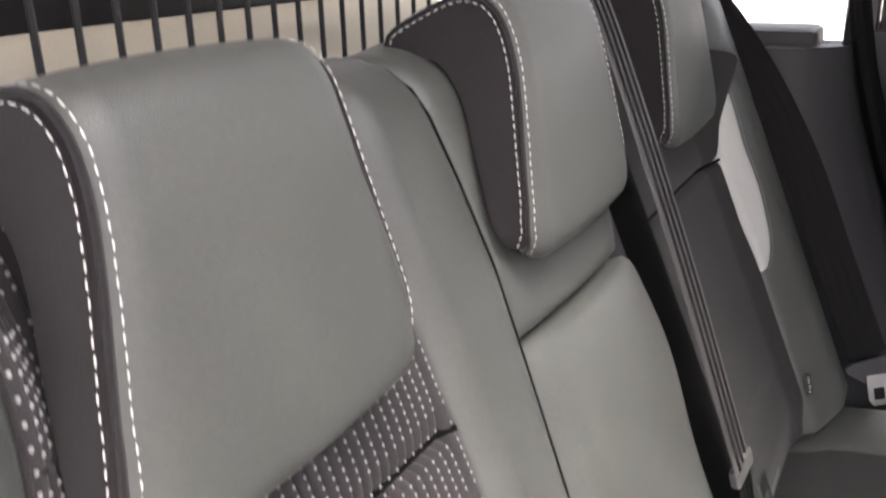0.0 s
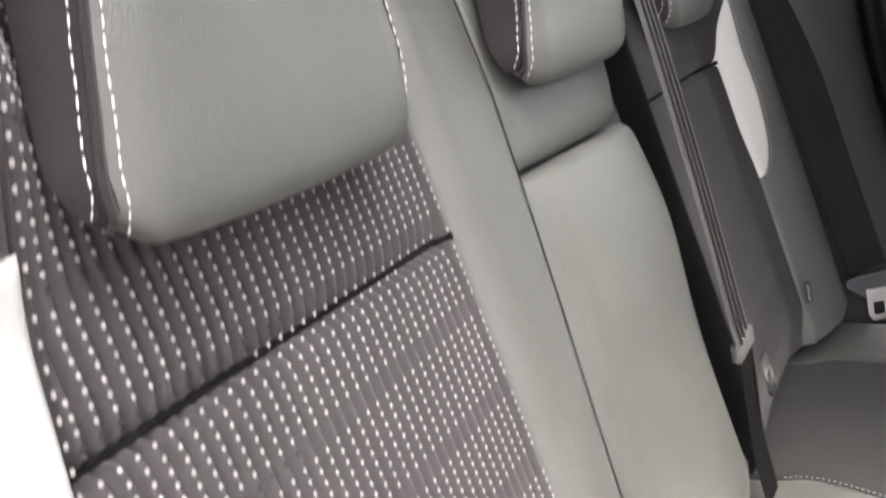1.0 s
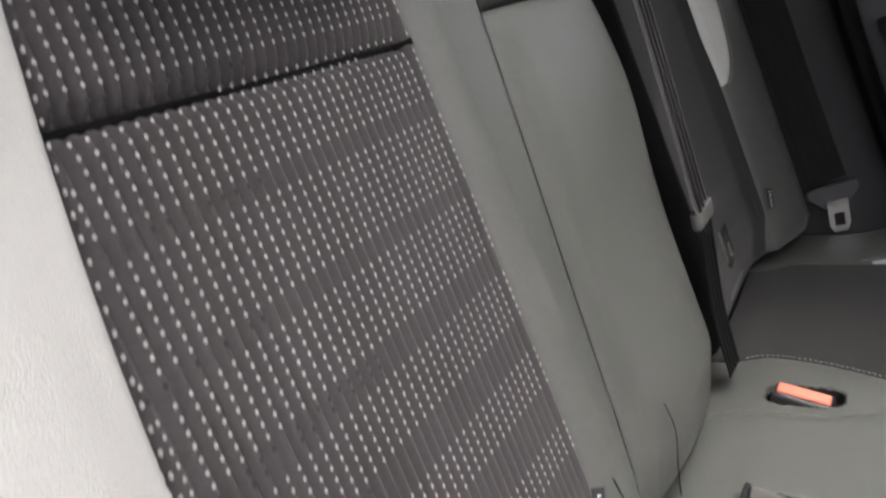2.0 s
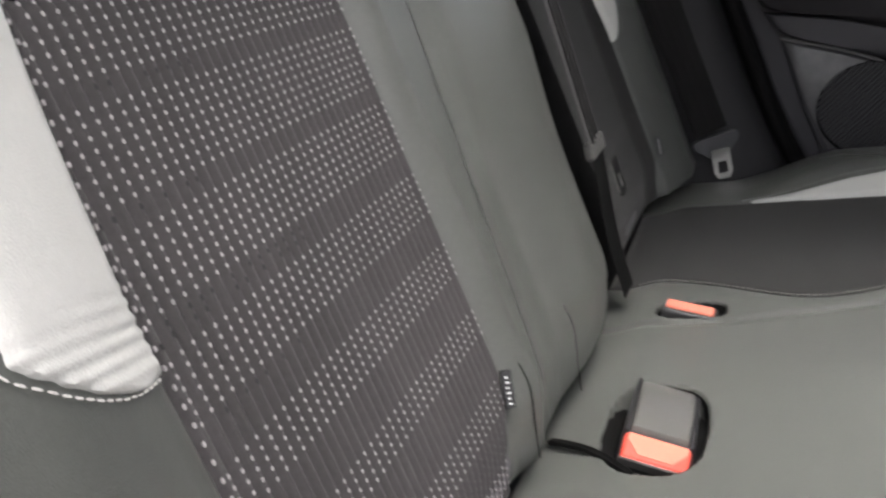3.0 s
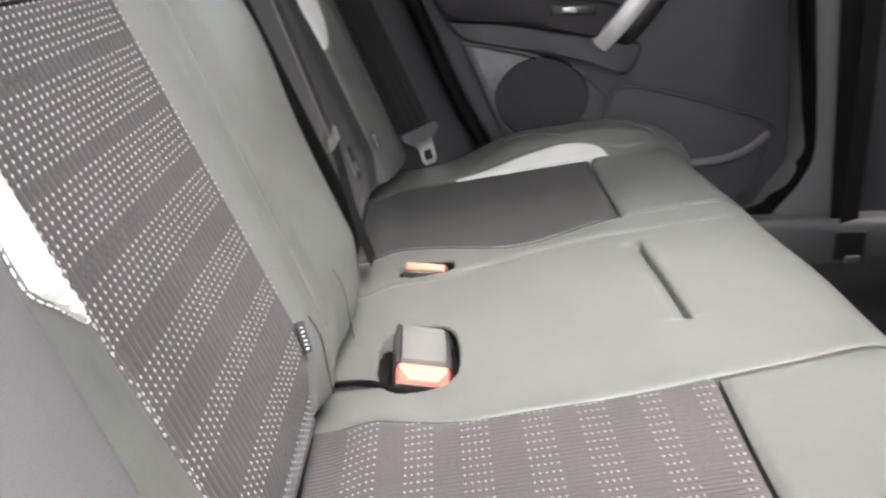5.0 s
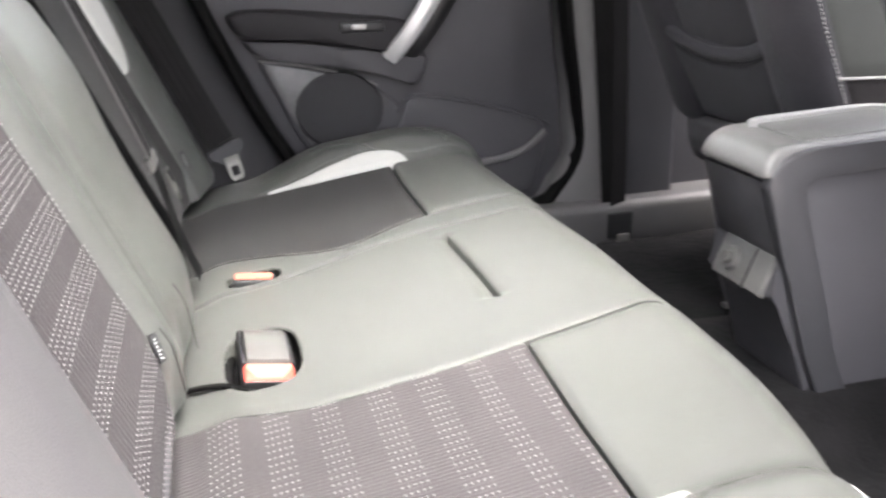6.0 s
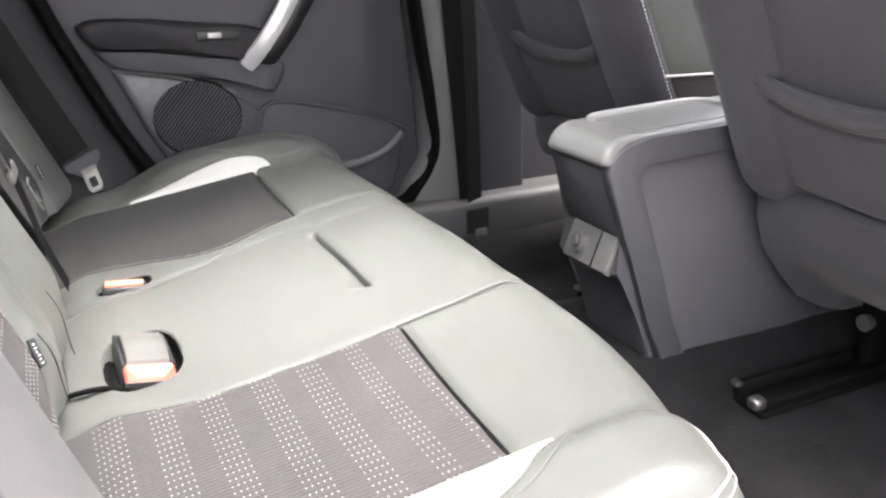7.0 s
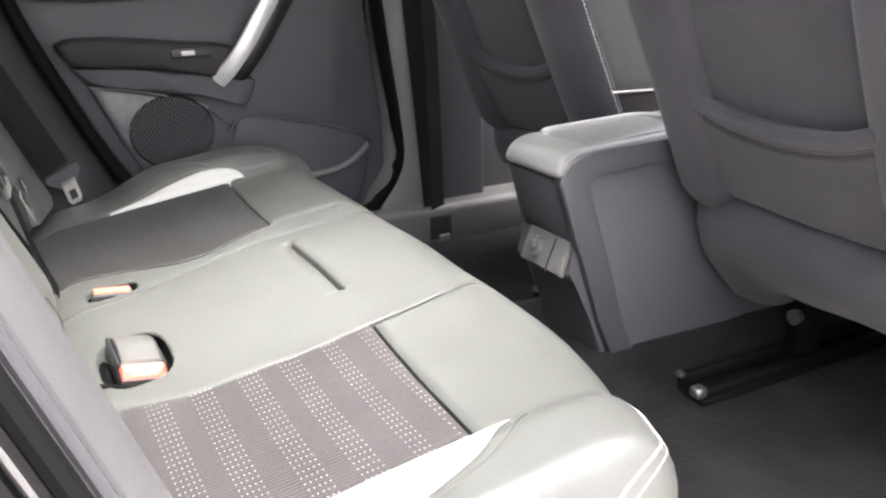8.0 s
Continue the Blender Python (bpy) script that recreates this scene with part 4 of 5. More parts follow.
hang(part("handle_backing", sweep_bm(smooth_line([tuple(p) for p in grip2], 40), round_section(0.024, 10, 0.012), (0.1, -1, 0.1)), BLACKP, None, "black handle backing"), door)
# loudspeaker panel
spk = [(0.080, 0.829), (0.17, 0.812), (0.268, 0.785), (0.315, 0.755), (0.375, 0.690), (0.40, 0.60), (0.30, 0.57), (0.20, 0.585), (0.165, 0.64), (0.125, 0.72)]
hang(part("speaker_panel", plate_bm(sharp(spk, 0.02), DOOR - 0.012, DOOR + 0.01, 0.0, 0.006), PLASTIC, None, "charcoal loudspeaker panel"), door)
hang(part("speaker_foil", plate_bm(sharp([(0.086, 0.824), (0.17, 0.808), (0.262, 0.783), (0.23, 0.70), (0.165, 0.665), (0.128, 0.73)], 0.02), DOOR - 0.0135, DOOR - 0.004, 0.0, 0.001), FOIL, None, "mottled grey foil"), door)
ln = smooth_line([(0.080, DOOR - 0.013, 0.830), (0.17, DOOR - 0.013, 0.814), (0.262, DOOR - 0.013, 0.788), (0.30, DOOR - 0.013, 0.770)], 30)
hang(part("panel_edge", sweep_bm(ln, round_section(0.0022, 6), (0, -1, 0)), TRIM, None, "pale panel edge"), door)
grille = hang(part("speaker_grille", plate_bm([(0.224 + 0.084 * math.cos(a), 0.728 + 0.074 * math.sin(a)) for a in [2 * math.pi * k / 40 for k in range(40)]], DOOR - 0.0150, DOOR, 0.0, 0.002), RUBBER, None, "round loudspeaker grille"), door)
for k in range(-13, 14):
    o = k * 0.0062
    hw = math.sqrt(max(0, 1 - (o / 0.084) ** 2))
    if hw < 0.1:
        continue
    c, s = math.cos(radians(52)), math.sin(radians(52))
    a = Vector((0.224 + o * s - hw * 0.079 * c, DOOR - 0.0162, 0.728 - o * c * 0.88 - hw * 0.079 * s * 0.88))
    b = Vector((0.224 + o * s + hw * 0.079 * c, DOOR - 0.0162, 0.728 - o * c * 0.88 + hw * 0.079 * s * 0.88))
    mesh_object("grille_slat", sweep_bm([a, b], round_section(0.0019, 5), (0, -1, 0)), PLASTIC, grille)
# door pocket
hang(part("pocket", plate_bm(outline([(0.35, 0.738), (0.385, 0.747), (0.50, 0.722), (0.622, 0.682), (0.645, 0.64), (0.63, 0.57), (0.60, 0.53), (0.45, 0.52), (0.36, 0.55), (0.33, 0.65)], 80), DOOR - 0.018, DOOR + 0.01, 0.003, 0.010), PLASTIC, None, "charcoal door pocket"), door)
ln = smooth_line([(0.335, DOOR - 0.016, 0.715), (0.352, DOOR - 0.019, 0.738), (0.385, DOOR - 0.020, 0.746), (0.50, DOOR - 0.020, 0.722), (0.622, DOOR - 0.018, 0.682), (0.655, DOOR - 0.012, 0.664)], 40)
hang(part("pocket_ridge", sweep_bm(ln, round_section(0.0030, 8, 0.0025), (0, -1, 0)), PLASTIC, None, "rounded pocket ridge"), door)
ln = smooth_line([(0.44, DOOR - 0.024, 0.602), (0.50, DOOR - 0.028, 0.604), (0.553, DOOR - 0.030, 0.610), (0.60, DOOR - 0.029, 0.626), (0.640, DOOR - 0.022, 0.655)], 30)
hang(part("pocket_lip", sweep_bm(ln, round_section(0.0075, 8, 0.006), (0, -1, 0)), TRIM, None, "grey pocket lip"), door)
# window glass and its frame
pane = hang(part("window_pane", box_bm(-0.07, 0.62, DOOR + 0.02, DOOR + 0.024, 1.10, 1.47, 0, 1), GLASS, None, "tinted side window"), door)
tagged(mesh_object("quarter_window", box_bm(-0.75, -0.09, 1.375, 1.379, 1.10, 1.47, 0), GLASS), "quarter window behind the far door", "window", kind="structure")

# door seal, pillar trims and body side
seal_line = smooth_line([(-0.125, 1.335, 1.47), (-0.073, 1.335, 1.14), (-0.036, 1.335, 1.00), (-0.002, 1.335, 0.905), (0.028, 1.335, 0.835), (0.070, 1.335, 0.74), (0.122, 1.335, 0.645), (0.19, 1.335, 0.552),
                         (0.33, 1.335, 0.495), (0.60, 1.335, 0.495), (0.670, 1.335, 0.537), (0.712, 1.335, 0.61), (0.706, 1.335, 0.72), (0.682, 1.335, 0.88), (0.650, 1.335, 1.14), (0.60, 1.335, 1.47)], 140)
tagged(mesh_object("door_seal", sweep_bm(seal_line, round_section(0.014, 10, 0.022), (0, 1, 0)), RUBBER), "black rubber door seal round the door opening", "door seal", kind="structure")


def ctrim():
    """C pillar trim beside the backrest, on the far side."""
    bm = bmesh.new()
    rows = []
    for i in range(31):
        z = 0.45 + 0.655 * i / 30
        xs = np.interp(z, [0.45, 0.64, 0.74, 0.835, 0.905, 1.0, 1.15], [0.20, 0.104, 0.054, 0.012, -0.018, -0.053, -0.084])
        row = []
        for k, (dx, y) in enumerate([(-0.62, 1.235), (-0.25, 1.262), (-0.13, 1.275), (-0.085, 1.270), (-0.060, 1.276), (-0.03, 1.298), (-0.008, 1.318), (0.004, 1.345)]):
            row.append(bm.verts.new((xs + dx, y + 0.004 * math.sin(z * 9), z)))
        rows.append(row)
    for a, b in zip(rows, rows[1:]):
        for k in range(7):
            bm.faces.new((a[k], a[k + 1], b[k + 1], b[k]))
    ext = bmesh.ops.extrude_face_region(bm, geom=bm.faces[:])
    bmesh.ops.translate(bm, vec=(0, 0.05, 0), verts=[g for g in ext["geom"] if isinstance(g, bmesh.types.BMVert)])
    return bm


tagged(mesh_object("c_pillar_trim", ctrim(), DARKPLASTIC), "charcoal plastic pillar trim behind the far door", "pillar trim", kind="structure")
tagged(mesh_object("window_frame", box_bm(-0.050, 0.05, 1.340, 1.372, 1.09, 1.48, 0.01), PLASTIC), "charcoal window frame of the far door", "window frame", kind="structure")
tagged(mesh_object("window_post", box_bm(-0.092, -0.052, 1.335, 1.40, 1.08, 1.49, 0.006), BLACKP), "black post between the far side windows", "window post", kind="structure")
# unseen body side, added to stop light leaking past the door lining
tagged(mesh_object("outer_skin", box_bm(-1.0, 1.65, 1.412, 1.44, 0.25, 1.10, 0.01), PAINT), "unseen black painted far body side, added to block light leaks", "car body", kind="structure")
tagged(mesh_object("quarter_panel", box_bm(-1.0, -0.12, 1.30, 1.40, 0.40, 1.126, 0.01), DARKPLASTIC), "charcoal plastic load bay side lining", "side lining", kind="structure")
bm = bmesh.new()
bp = [(0.700, 1.345), (0.712, 1.322), (0.735, 1.310), (0.760, 1.306), (0.775, 1.303)]
rows = []
for i in range(21):
    z = 0.50 + 1.0 * i / 20
    lean = -0.05 * (z - 0.5)
    flare = 1 + 0.75 * smooth01((0.62 - z) / 0.12)
    rows.append([bm.verts.new((0.80 + (x - 0.80) * flare + lean, y, z)) for x, y in bp])
for a, b in zip(rows, rows[1:]):
    for k in range(len(bp) - 1):
        bm.faces.new((a[k], a[k + 1], b[k + 1], b[k]))
ext = bmesh.ops.extrude_face_region(bm, geom=bm.faces[:])
bmesh.ops.translate(bm, vec=(0, 0.06, 0), verts=[g for g in ext["geom"] if isinstance(g, bmesh.types.BMVert)])
tagged(mesh_object("b_pillar_trim", bm, TRIM), "grey plastic pillar trim between the far doors", "pillar trim", kind="structure")
tagged(mesh_object("b_pillar_face", box_bm(0.776, 0.93, 1.318, 1.40, 0.49, 1.50, 0.012, 3), FRAMEP), "plastic pillar face behind the front belt, darker than the pillar trim", "pillar trim", kind="structure")

belt = empty("seat_belt", (0, 0, 0), "dark front seat belt hanging along the door pillar", "seat belt")
strap("webbing", [(0.712, 1.285, 1.25), (0.738, 1.285, 0.93), (0.758, 1.285, 0.70), (0.774, 1.285, 0.48)], 0.047, WEB, belt, (0, -1, 0), 30, label="dark webbing")
strap("webbing", [(0.748, 1.278, 1.25), (0.770, 1.278, 0.93), (0.778, 1.278, 0.70), (0.782, 1.278, 0.48)], 0.038, WEB, belt, (0.2, -1, 0), 30, label="dark webbing")
part("anchor_cover", moved(box_bm(-0.030, 0.030, -0.008, 0.010, -0.03, 0.03, 0.006, 3), Matrix.Translation((0.785, 1.276, 0.455))), BLACKP, belt, "black anchor cover")
part("anchor_bolt", moved(box_bm(-0.014, 0.014, -0.012, -0.006, -0.010, 0.010, 0.004, 2), Matrix.Translation((0.790, 1.272, 0.428))), STEEL, belt, "steel anchor bolt")

# ---- near door opening ----
def near_trim():
    """Grey trim that runs up beside the outer bolster in the open door."""
    bm = bmesh.new()
    sec = [(0.046, 0.024), (0.037, 0.050), (0.022, 0.069), (0.000, 0.081), (-0.020, 0.0855), (-0.044, 0.085), (-0.066, 0.080), (-0.080, 0.070), (-0.084, 0.040), (-0.05, 0.0), (0.04, 0.0)]
    rows = []
    for i in range(41):
        v = -0.12 + 0.80 * i / 40
        g = 0.06 * (v - 0.15)
        rows.append([bm.verts.new(HINGE + UPB * v + OUTB * (o + (g if o > 0.03 else 0)) + Vector((0, y, 0))) for y, o in sec])
    m = len(sec)
    for a, b in zip(rows, rows[1:]):
        for k in range(m):
            bm.faces.new((a[k], a[(k + 1) % m], b[(k + 1) % m], b[k]))
    bm.faces.new(rows[0])
    bm.faces.new(rows[-1])
    return bm


tagged(mesh_object("aperture_trim", near_trim(), APERTURE), "grey plastic trim along the open door edge", "pillar trim", kind="structure")


def along(y, off, v0, v1, n=30):
    return [HINGE + UPB * (v0 + (v1 - v0) * i / (n - 1)) + OUTB * (off + 0.06 * (v0 + (v1 - v0) * i / (n - 1) - 0.15)) + Vector((0, y, 0)) for i in range(n)]


lip = [(0.0075 * math.cos(a) * (1.0 if k % 2 else 0.8), 0.0075 * math.sin(a) * (1.0 if k % 2 else 0.8)) for k, a in enumerate([2 * math.pi * q / 18 for q in range(18)])]
tagged(mesh_object("aperture_seal", sweep_bm(along(-0.0895, 0.0705, -0.12, 0.68), lip, (0, 1, 0)), FRAMEP), "grey ribbed edge seal of the open door", "door seal", kind="structure")
# black tube in place of the open gap, its shade put into the colour
tagged(mesh_object("seal_gap", sweep_bm(along(-0.1000, 0.0635, -0.12, 0.68), round_section(0.0062, 8), (0, 1, 0)), RUBBER), "black tube for the shaded gap beside the edge seal", "door seal", kind="structure")
tagged(mesh_object("body_flange", sweep_bm(along(-0.1075, 0.0535, -0.12, 0.68), round_section(0.0015, 6), (0, 1, 0)), TRIM), "pale body flange beside the seal", "body flange", kind="structure")
bm = bmesh.new()
rows = []
for i in range(25):
    v = -0.25 + 0.95 * i / 24
    g = 0.06 * (v - 0.15)
    rows.append([bm.verts.new(HINGE + UPB * v + OUTB * (o + g) + Vector((0, y, 0))) for y, o in [(-0.104, 0.051), (-0.113, 0.041), (-0.125, 0.018), (-0.150, 0.000), (-0.185, -0.012), (-0.215, -0.04), (-0.225, -0.10), (-0.225, -0.5)]])
for a, b in zip(rows, rows[1:]):
    for k in range(7):
        bm.faces.new((a[k], a[k + 1], b[k + 1], b[k]))
ext = bmesh.ops.extrude_face_region(bm, geom=bm.faces[:])
bmesh.ops.translate(bm, vec=(-0.02, 0.02, 0), verts=[g for g in ext["geom"] if isinstance(g, bmesh.types.BMVert)])
tagged(mesh_object("body_side", bm, PAINT), "glossy black painted body side at the door opening", "car body", kind="structure")

# ---- centre console ----
CY, CW = 0.611, 0.0755
console = empty("centre_console", (0.75, CY, 0.46), "charcoal centre console with a satin silver rimmed top", "centre console")


def prism_bm(profile, y0, y1, bevel=0.006, seg=3, flare=0.0):
    """A side profile [(x, z), ...] carried across from y0 to y1, with rounded edges; its near side flares out towards the floor."""
    bm = bmesh.new()
    a = [bm.verts.new((x, y0, z)) for x, z in profile]
    b = [bm.verts.new((x, y1, z)) for x, z in profile]
    n = len(profile)
    bm.faces.new(a)
    bm.faces.new(b[::-1])
    for k in range(n):
        bm.faces.new((a[k], b[k], b[(k + 1) % n], a[(k + 1) % n]))
    if bevel:
        bmesh.ops.bevel(bm, geom=bm.edges[:], offset=bevel, segments=seg, profile=0.5, affect="EDGES")
    for v in bm.verts:
        if v.co.y < (y0 + y1) / 2 or y1 - y0 < 0.03:
            v.co.y -= flare * max(0.0, 0.57 - v.co.z)
    return bm


under(part("body", prism_bm([(0.600, 0.762), (0.636, 0.652), (0.618, 0.606), (0.642, 0.592), (0.664, 0.522), (0.684, 0.440), (1.25, 0.440), (1.25, 0.762)], CY - CW + 0.0095, CY + CW - 0.004, 0.006, 3, 0.16), PLASTIC, None, "charcoal grained plastic"), console)
band = [(1.10, 0.806), (0.660, 0.7925), (0.632, 0.789), (0.612, 0.780), (0.600, 0.766), (0.5965, 0.750), (0.631, 0.650), (0.639, 0.630), (0.668, 0.531), (0.697, 0.444), (0.742, 0.448),
        (0.711, 0.524), (0.694, 0.600), (0.669, 0.673), (0.645, 0.730), (0.644, 0.750), (0.660, 0.762), (1.10, 0.770)]
under(part("side_frame", prism_bm(band, CY - CW - 0.004, CY - CW + 0.014, 0.0045, 3, 0.16), FRAMEP, None, "raised charcoal frame"), console)
under(part("side_panel", prism_bm([(1.10, 0.774), (0.650, 0.766), (0.640, 0.730), (0.664, 0.668), (0.689, 0.596), (0.704, 0.520), (0.730, 0.448), (1.10, 0.448)], CY - CW + 0.0055, CY - CW + 0.012, 0.001, 1, 0.16), PLASTIC, None, "charcoal side panel"), console)
slant = lambda xa, za, xb, zb, out: [(xa - out * 0.95, za - out * 0.3), (xb - out * 0.95, zb - out * 0.3), (xb + 0.01, zb), (xa + 0.01, za)]
under(part("rear_panel", prism_bm(slant(0.602, 0.756, 0.635, 0.656, 0.004), CY - CW + 0.010, CY + CW - 0.012, 0.002, 2), PLASTIC, None, "dark rear panel"), console)
under(part("socket_plate", prism_bm([(0.631, 0.656), (0.610, 0.606), (0.620, 0.600), (0.642, 0.648)], CY - CW + 0.016, CY + 0.046, 0.002, 2), SOCKETP, None, "pale grey socket plate"), console)
under(part("plate_seam", prism_bm([(0.6295, 0.655), (0.6085, 0.605), (0.6105, 0.604), (0.6315, 0.654)], CY - 0.026, CY - 0.0245, 0), RUBBER, None, "dark seam in the socket plate"), console)
m = aim((0.617, CY + 0.012, 0.632), (-0.92, 0, 0.38), (0.38, 0, 0.92)) @ Euler((0, radians(90), 0)).to_matrix().to_4x4()
bm = bmesh.new()
bmesh.ops.create_cone(bm, cap_ends=True, segments=24, radius1=0.017, radius2=0.015, depth=0.008, matrix=m)
sock = under(part("socket", bm, SOCKETP, None, "pale socket ring"), console)
bm = bmesh.new()
bmesh.ops.create_cone(bm, cap_ends=True, segments=18, radius1=0.010, radius2=0.009, depth=0.022, matrix=m)
bmesh.ops.bevel(bm, geom=bm.edges[:], offset=0.0015, segments=2, affect="EDGES")
under(part("socket_knob", bm, BUCKLE, sock, "grey knob"), console)
# lid: a flat top with a wide rounded rear edge
bm = bmesh.new()
rows = []
for z, side, rear in ((0.7625, 0.0, 0.0), (0.766, -0.001, -0.001), (0.771, 0.0, 0.000), (0.778, 0.0012, 0.003), (0.784, 0.003, 0.0075), (0.789, 0.0055, 0.013), (0.7925, 0.009, 0.019), (0.7945, 0.013, 0.026), (0.7952, 0.018, 0.034)):
    r = 0.030 - 0.4 * side
    w = CW + 0.0015 - side
    xr = 0.591 + rear
    corner = [(xr + r - r * math.sin(math.pi / 2 * j / 9), w - r + r * math.cos(math.pi / 2 * j / 9)) for j in range(10)]
    sharp_c = [(xr + r * 0.35 * (1 - math.sin(math.pi / 2 * j / 5)), -w + r * 0.35 * (1 - math.cos(math.pi / 2 * j / 5))) for j in range(6)]
    ring = [(0.90, -w)] + sharp_c + corner[::-1] + [(0.90, w)]
    rows.append([bm.verts.new((px, CY + py, z + 0.035 * max(0, px - 0.61) * (z - 0.76) / 0.035)) for px, py in ring])
n = len(rows[0])
for a, b in zip(rows, rows[1:]):
    for k in range(n):
        bm.faces.new((a[k], a[(k + 1) % n], b[(k + 1) % n], b[k]))
bm.faces.new(rows[-1])
bm.faces.new(rows[0][::-1])
under(part("lid", bm, LIDP, None, "grey plastic console lid"), console)
top = lambda x, dz=0.0: 0.7952 + 0.035 * (x - 0.61) + dz
rim = smooth_line([(x, y, top(x, 0.003)) for x, y in ((0.648, CY + 0.036), (0.654, CY + 0.047), (0.68, CY + 0.051), (0.75, CY + 0.051), (0.815, CY + 0.049), (0.840, CY + 0.036), (0.848, CY + 0.010), (0.846, CY - 0.035), (0.835, CY - 0.070))], 70)
under(part("silver_rim", sweep_bm(rim, [(-0.0058, -0.003), (-0.005, 0.003), (-0.002, 0.0050), (0.002, 0.0050), (0.005, 0.003), (0.0058, -0.003)], (0, 0, 1)), RIMP, None, "satin silver rim"), console)
bm = box_bm(0.655, 0.84, CY - 0.058, CY + 0.045, 0.0, 0.0036, 0.0012, 2)
bmesh.ops.transform(bm, matrix=Matrix(((1, 0, 0, 0), (0, 1, 0, 0), (0.035, 0, 1, 0.7952 - 0.035 * 0.61 - 0.002), (0, 0, 0, 1))), verts=bm.verts)
under(part("tray", bm, LIDP, None, "smooth grey tray"), console)

# ---- front seats ----
FR = radians(24.0)
FUP = Vector((-math.sin(FR), 0, math.cos(FR)))
FOUT = Vector((-math.cos(FR), 0, -math.sin(FR)))
FH = Vector((0.826, 0, 0.706))


def panel_edge(v):
    """Half width of the back panel of a front seat at height v."""
    return 0.137 + 0.012 * smooth01((v - 0.20) / 0.4)


def front_seat(y0, inner, label, slid=0.0):
    """A front seat seen from behind; inner is +1 when its inner side lies at larger y."""
    thing = empty("front_seat", (1.0, y0, 0.46), label, "car seat", "front seats")
    base = FH + Vector((slid, 0, 0))
    F = lambda u, v, o: base + FUP * v + FOUT * o + Vector((0, y0 + u * inner, 0))
    top = 0.62
    flat = lambda u, v: -0.006 + 0.012 * math.cos(u / 0.15 * 1.2)
    part_ = lambda *a, **k: under(part(*a, **k), thing)
    # back panel: the map pocket below, the panel above it, with a cross seam
    sag = lambda u: 0.164 + 0.022 * math.exp((abs(u) - 0.135) / 0.045) - 0.004 * math.cos(u / 0.135 * 1.5)
    edge_at = lambda a, b: (lambda t: panel_edge(a + (b - a) * t) + 0.008)
    minus = lambda f: (lambda t: -f(t))
    lo_e, hi_e, cap_e = edge_at(0.0, 0.17), edge_at(0.12, 0.298), edge_at(0.302, top)
    part_("back_lower", pad_bm(F, minus(lo_e), lo_e, lambda s: 0.006 + 0.018 * s, lambda s: sag(-0.139 + 0.278 * s), lambda u, v: flat(u, v) + 0.012 * smooth01(v / 0.15) - 0.004 * math.exp(-((v - sag(u) + 0.020) / 0.003) ** 2), 36, 70, 0.010, 0.016), KNIT, None, "charcoal fabric map pocket")
    part_("back_upper", pad_bm(F, minus(hi_e), hi_e, 0.12, 0.298, lambda u, v: flat(u, v) - 0.014, 24, 24, 0.005, 0.010), KNIT, None, "charcoal fabric back panel")
    part_("back_top", pad_bm(F, minus(cap_e), cap_e, 0.302, top, lambda u, v: flat(u, v) - 0.012, 24, 24, 0.005, 0.012), KNIT, None, "charcoal fabric upper back panel")
    hem = smooth_line([F(-0.139 + 0.278 * i / 30, sag(-0.139 + 0.278 * i / 30) - 0.002, flat(-0.139 + 0.278 * i / 30, 0) + 0.008) for i in range(31)], 60)
    part_("pocket_hem", sweep_bm(hem, [(0.0115 * math.cos(a), 0.0095 * math.sin(a)) for a in [2 * math.pi * k / 16 for k in range(16)]], FOUT), KNIT, None, "gathered pocket hem")
    # the wide padded roll down both edges, rounded off at its foot
    n = 24
    for sg in (-1, 1):
        bm = bmesh.new()
        rings = []
        for v in [-0.010, -0.0085, -0.005, 0.0, 0.008, 0.018, 0.03, 0.045] + [0.06 + 0.02 * i for i in range(29)]:
            k = math.sqrt(max(0.0, 1 - max(0.0, (0.045 - v) / 0.0555) ** 2))
            c = panel_edge(v) + 0.048 - 0.012 * (1 - k) - 0.006 * smooth01((v - 0.02) / 0.1)
            ring = []
            for a in range(n):
                ca, sa = math.cos(2 * math.pi * a / n), math.sin(2 * math.pi * a / n)
                ring.append(bm.verts.new(F(sg * (c + (0.053 + 0.006 * smooth01((v - 0.02) / 0.1)) * k * ca), v, -0.010 + (0.033 * k * math.copysign(abs(sa) ** 0.8, sa)) - 0.014 * max(0.0, ca) ** 2)))
            rings.append(ring)
        for r, q in zip(rings, rings[1:]):
            for a in range(n):
                bm.faces.new((r[a], r[(a + 1) % n], q[(a + 1) % n], q[a]))
        bm.faces.new(rings[0])
        bm.faces.new(rings[-1])
        part_("edge_roll", bm, KNIT, None, "charcoal fabric edge roll")
        # side of the backrest: leather in front of the roll, with a welt across it
        sx = lambda u, v, o: base + FUP * v + FOUT * (-u) + Vector((0, y0 + inner * sg * (panel_edge(v) + 0.092 + o), 0))
        seamv = 0.140
        bound = 0.022
        part_("side_leather_upper", pad_bm(sx, bound, 0.185, lambda s: seamv - 0.010 - 0.080 * s + 0.001, top, lambda u, v: 0.006 + 0.02 * u, 10, 30, 0.004, 0.010, 0.03), LEATHER, None, "grey leather bolster side")
        part_("side_leather_lower", pad_bm(sx, bound, 0.185, -0.03, lambda s: seamv - 0.010 - 0.080 * s - 0.001, lambda u, v: 0.006 + 0.02 * u, 10, 16, 0.004, 0.010, 0.03), SIDECLOTH, None, "dark leather bolster side")
        if sg == 1:
            ln = [F(panel_edge(v) + 0.1005, v, -0.0250) for v in [0.03 + 0.02 * i for i in range(28)]]
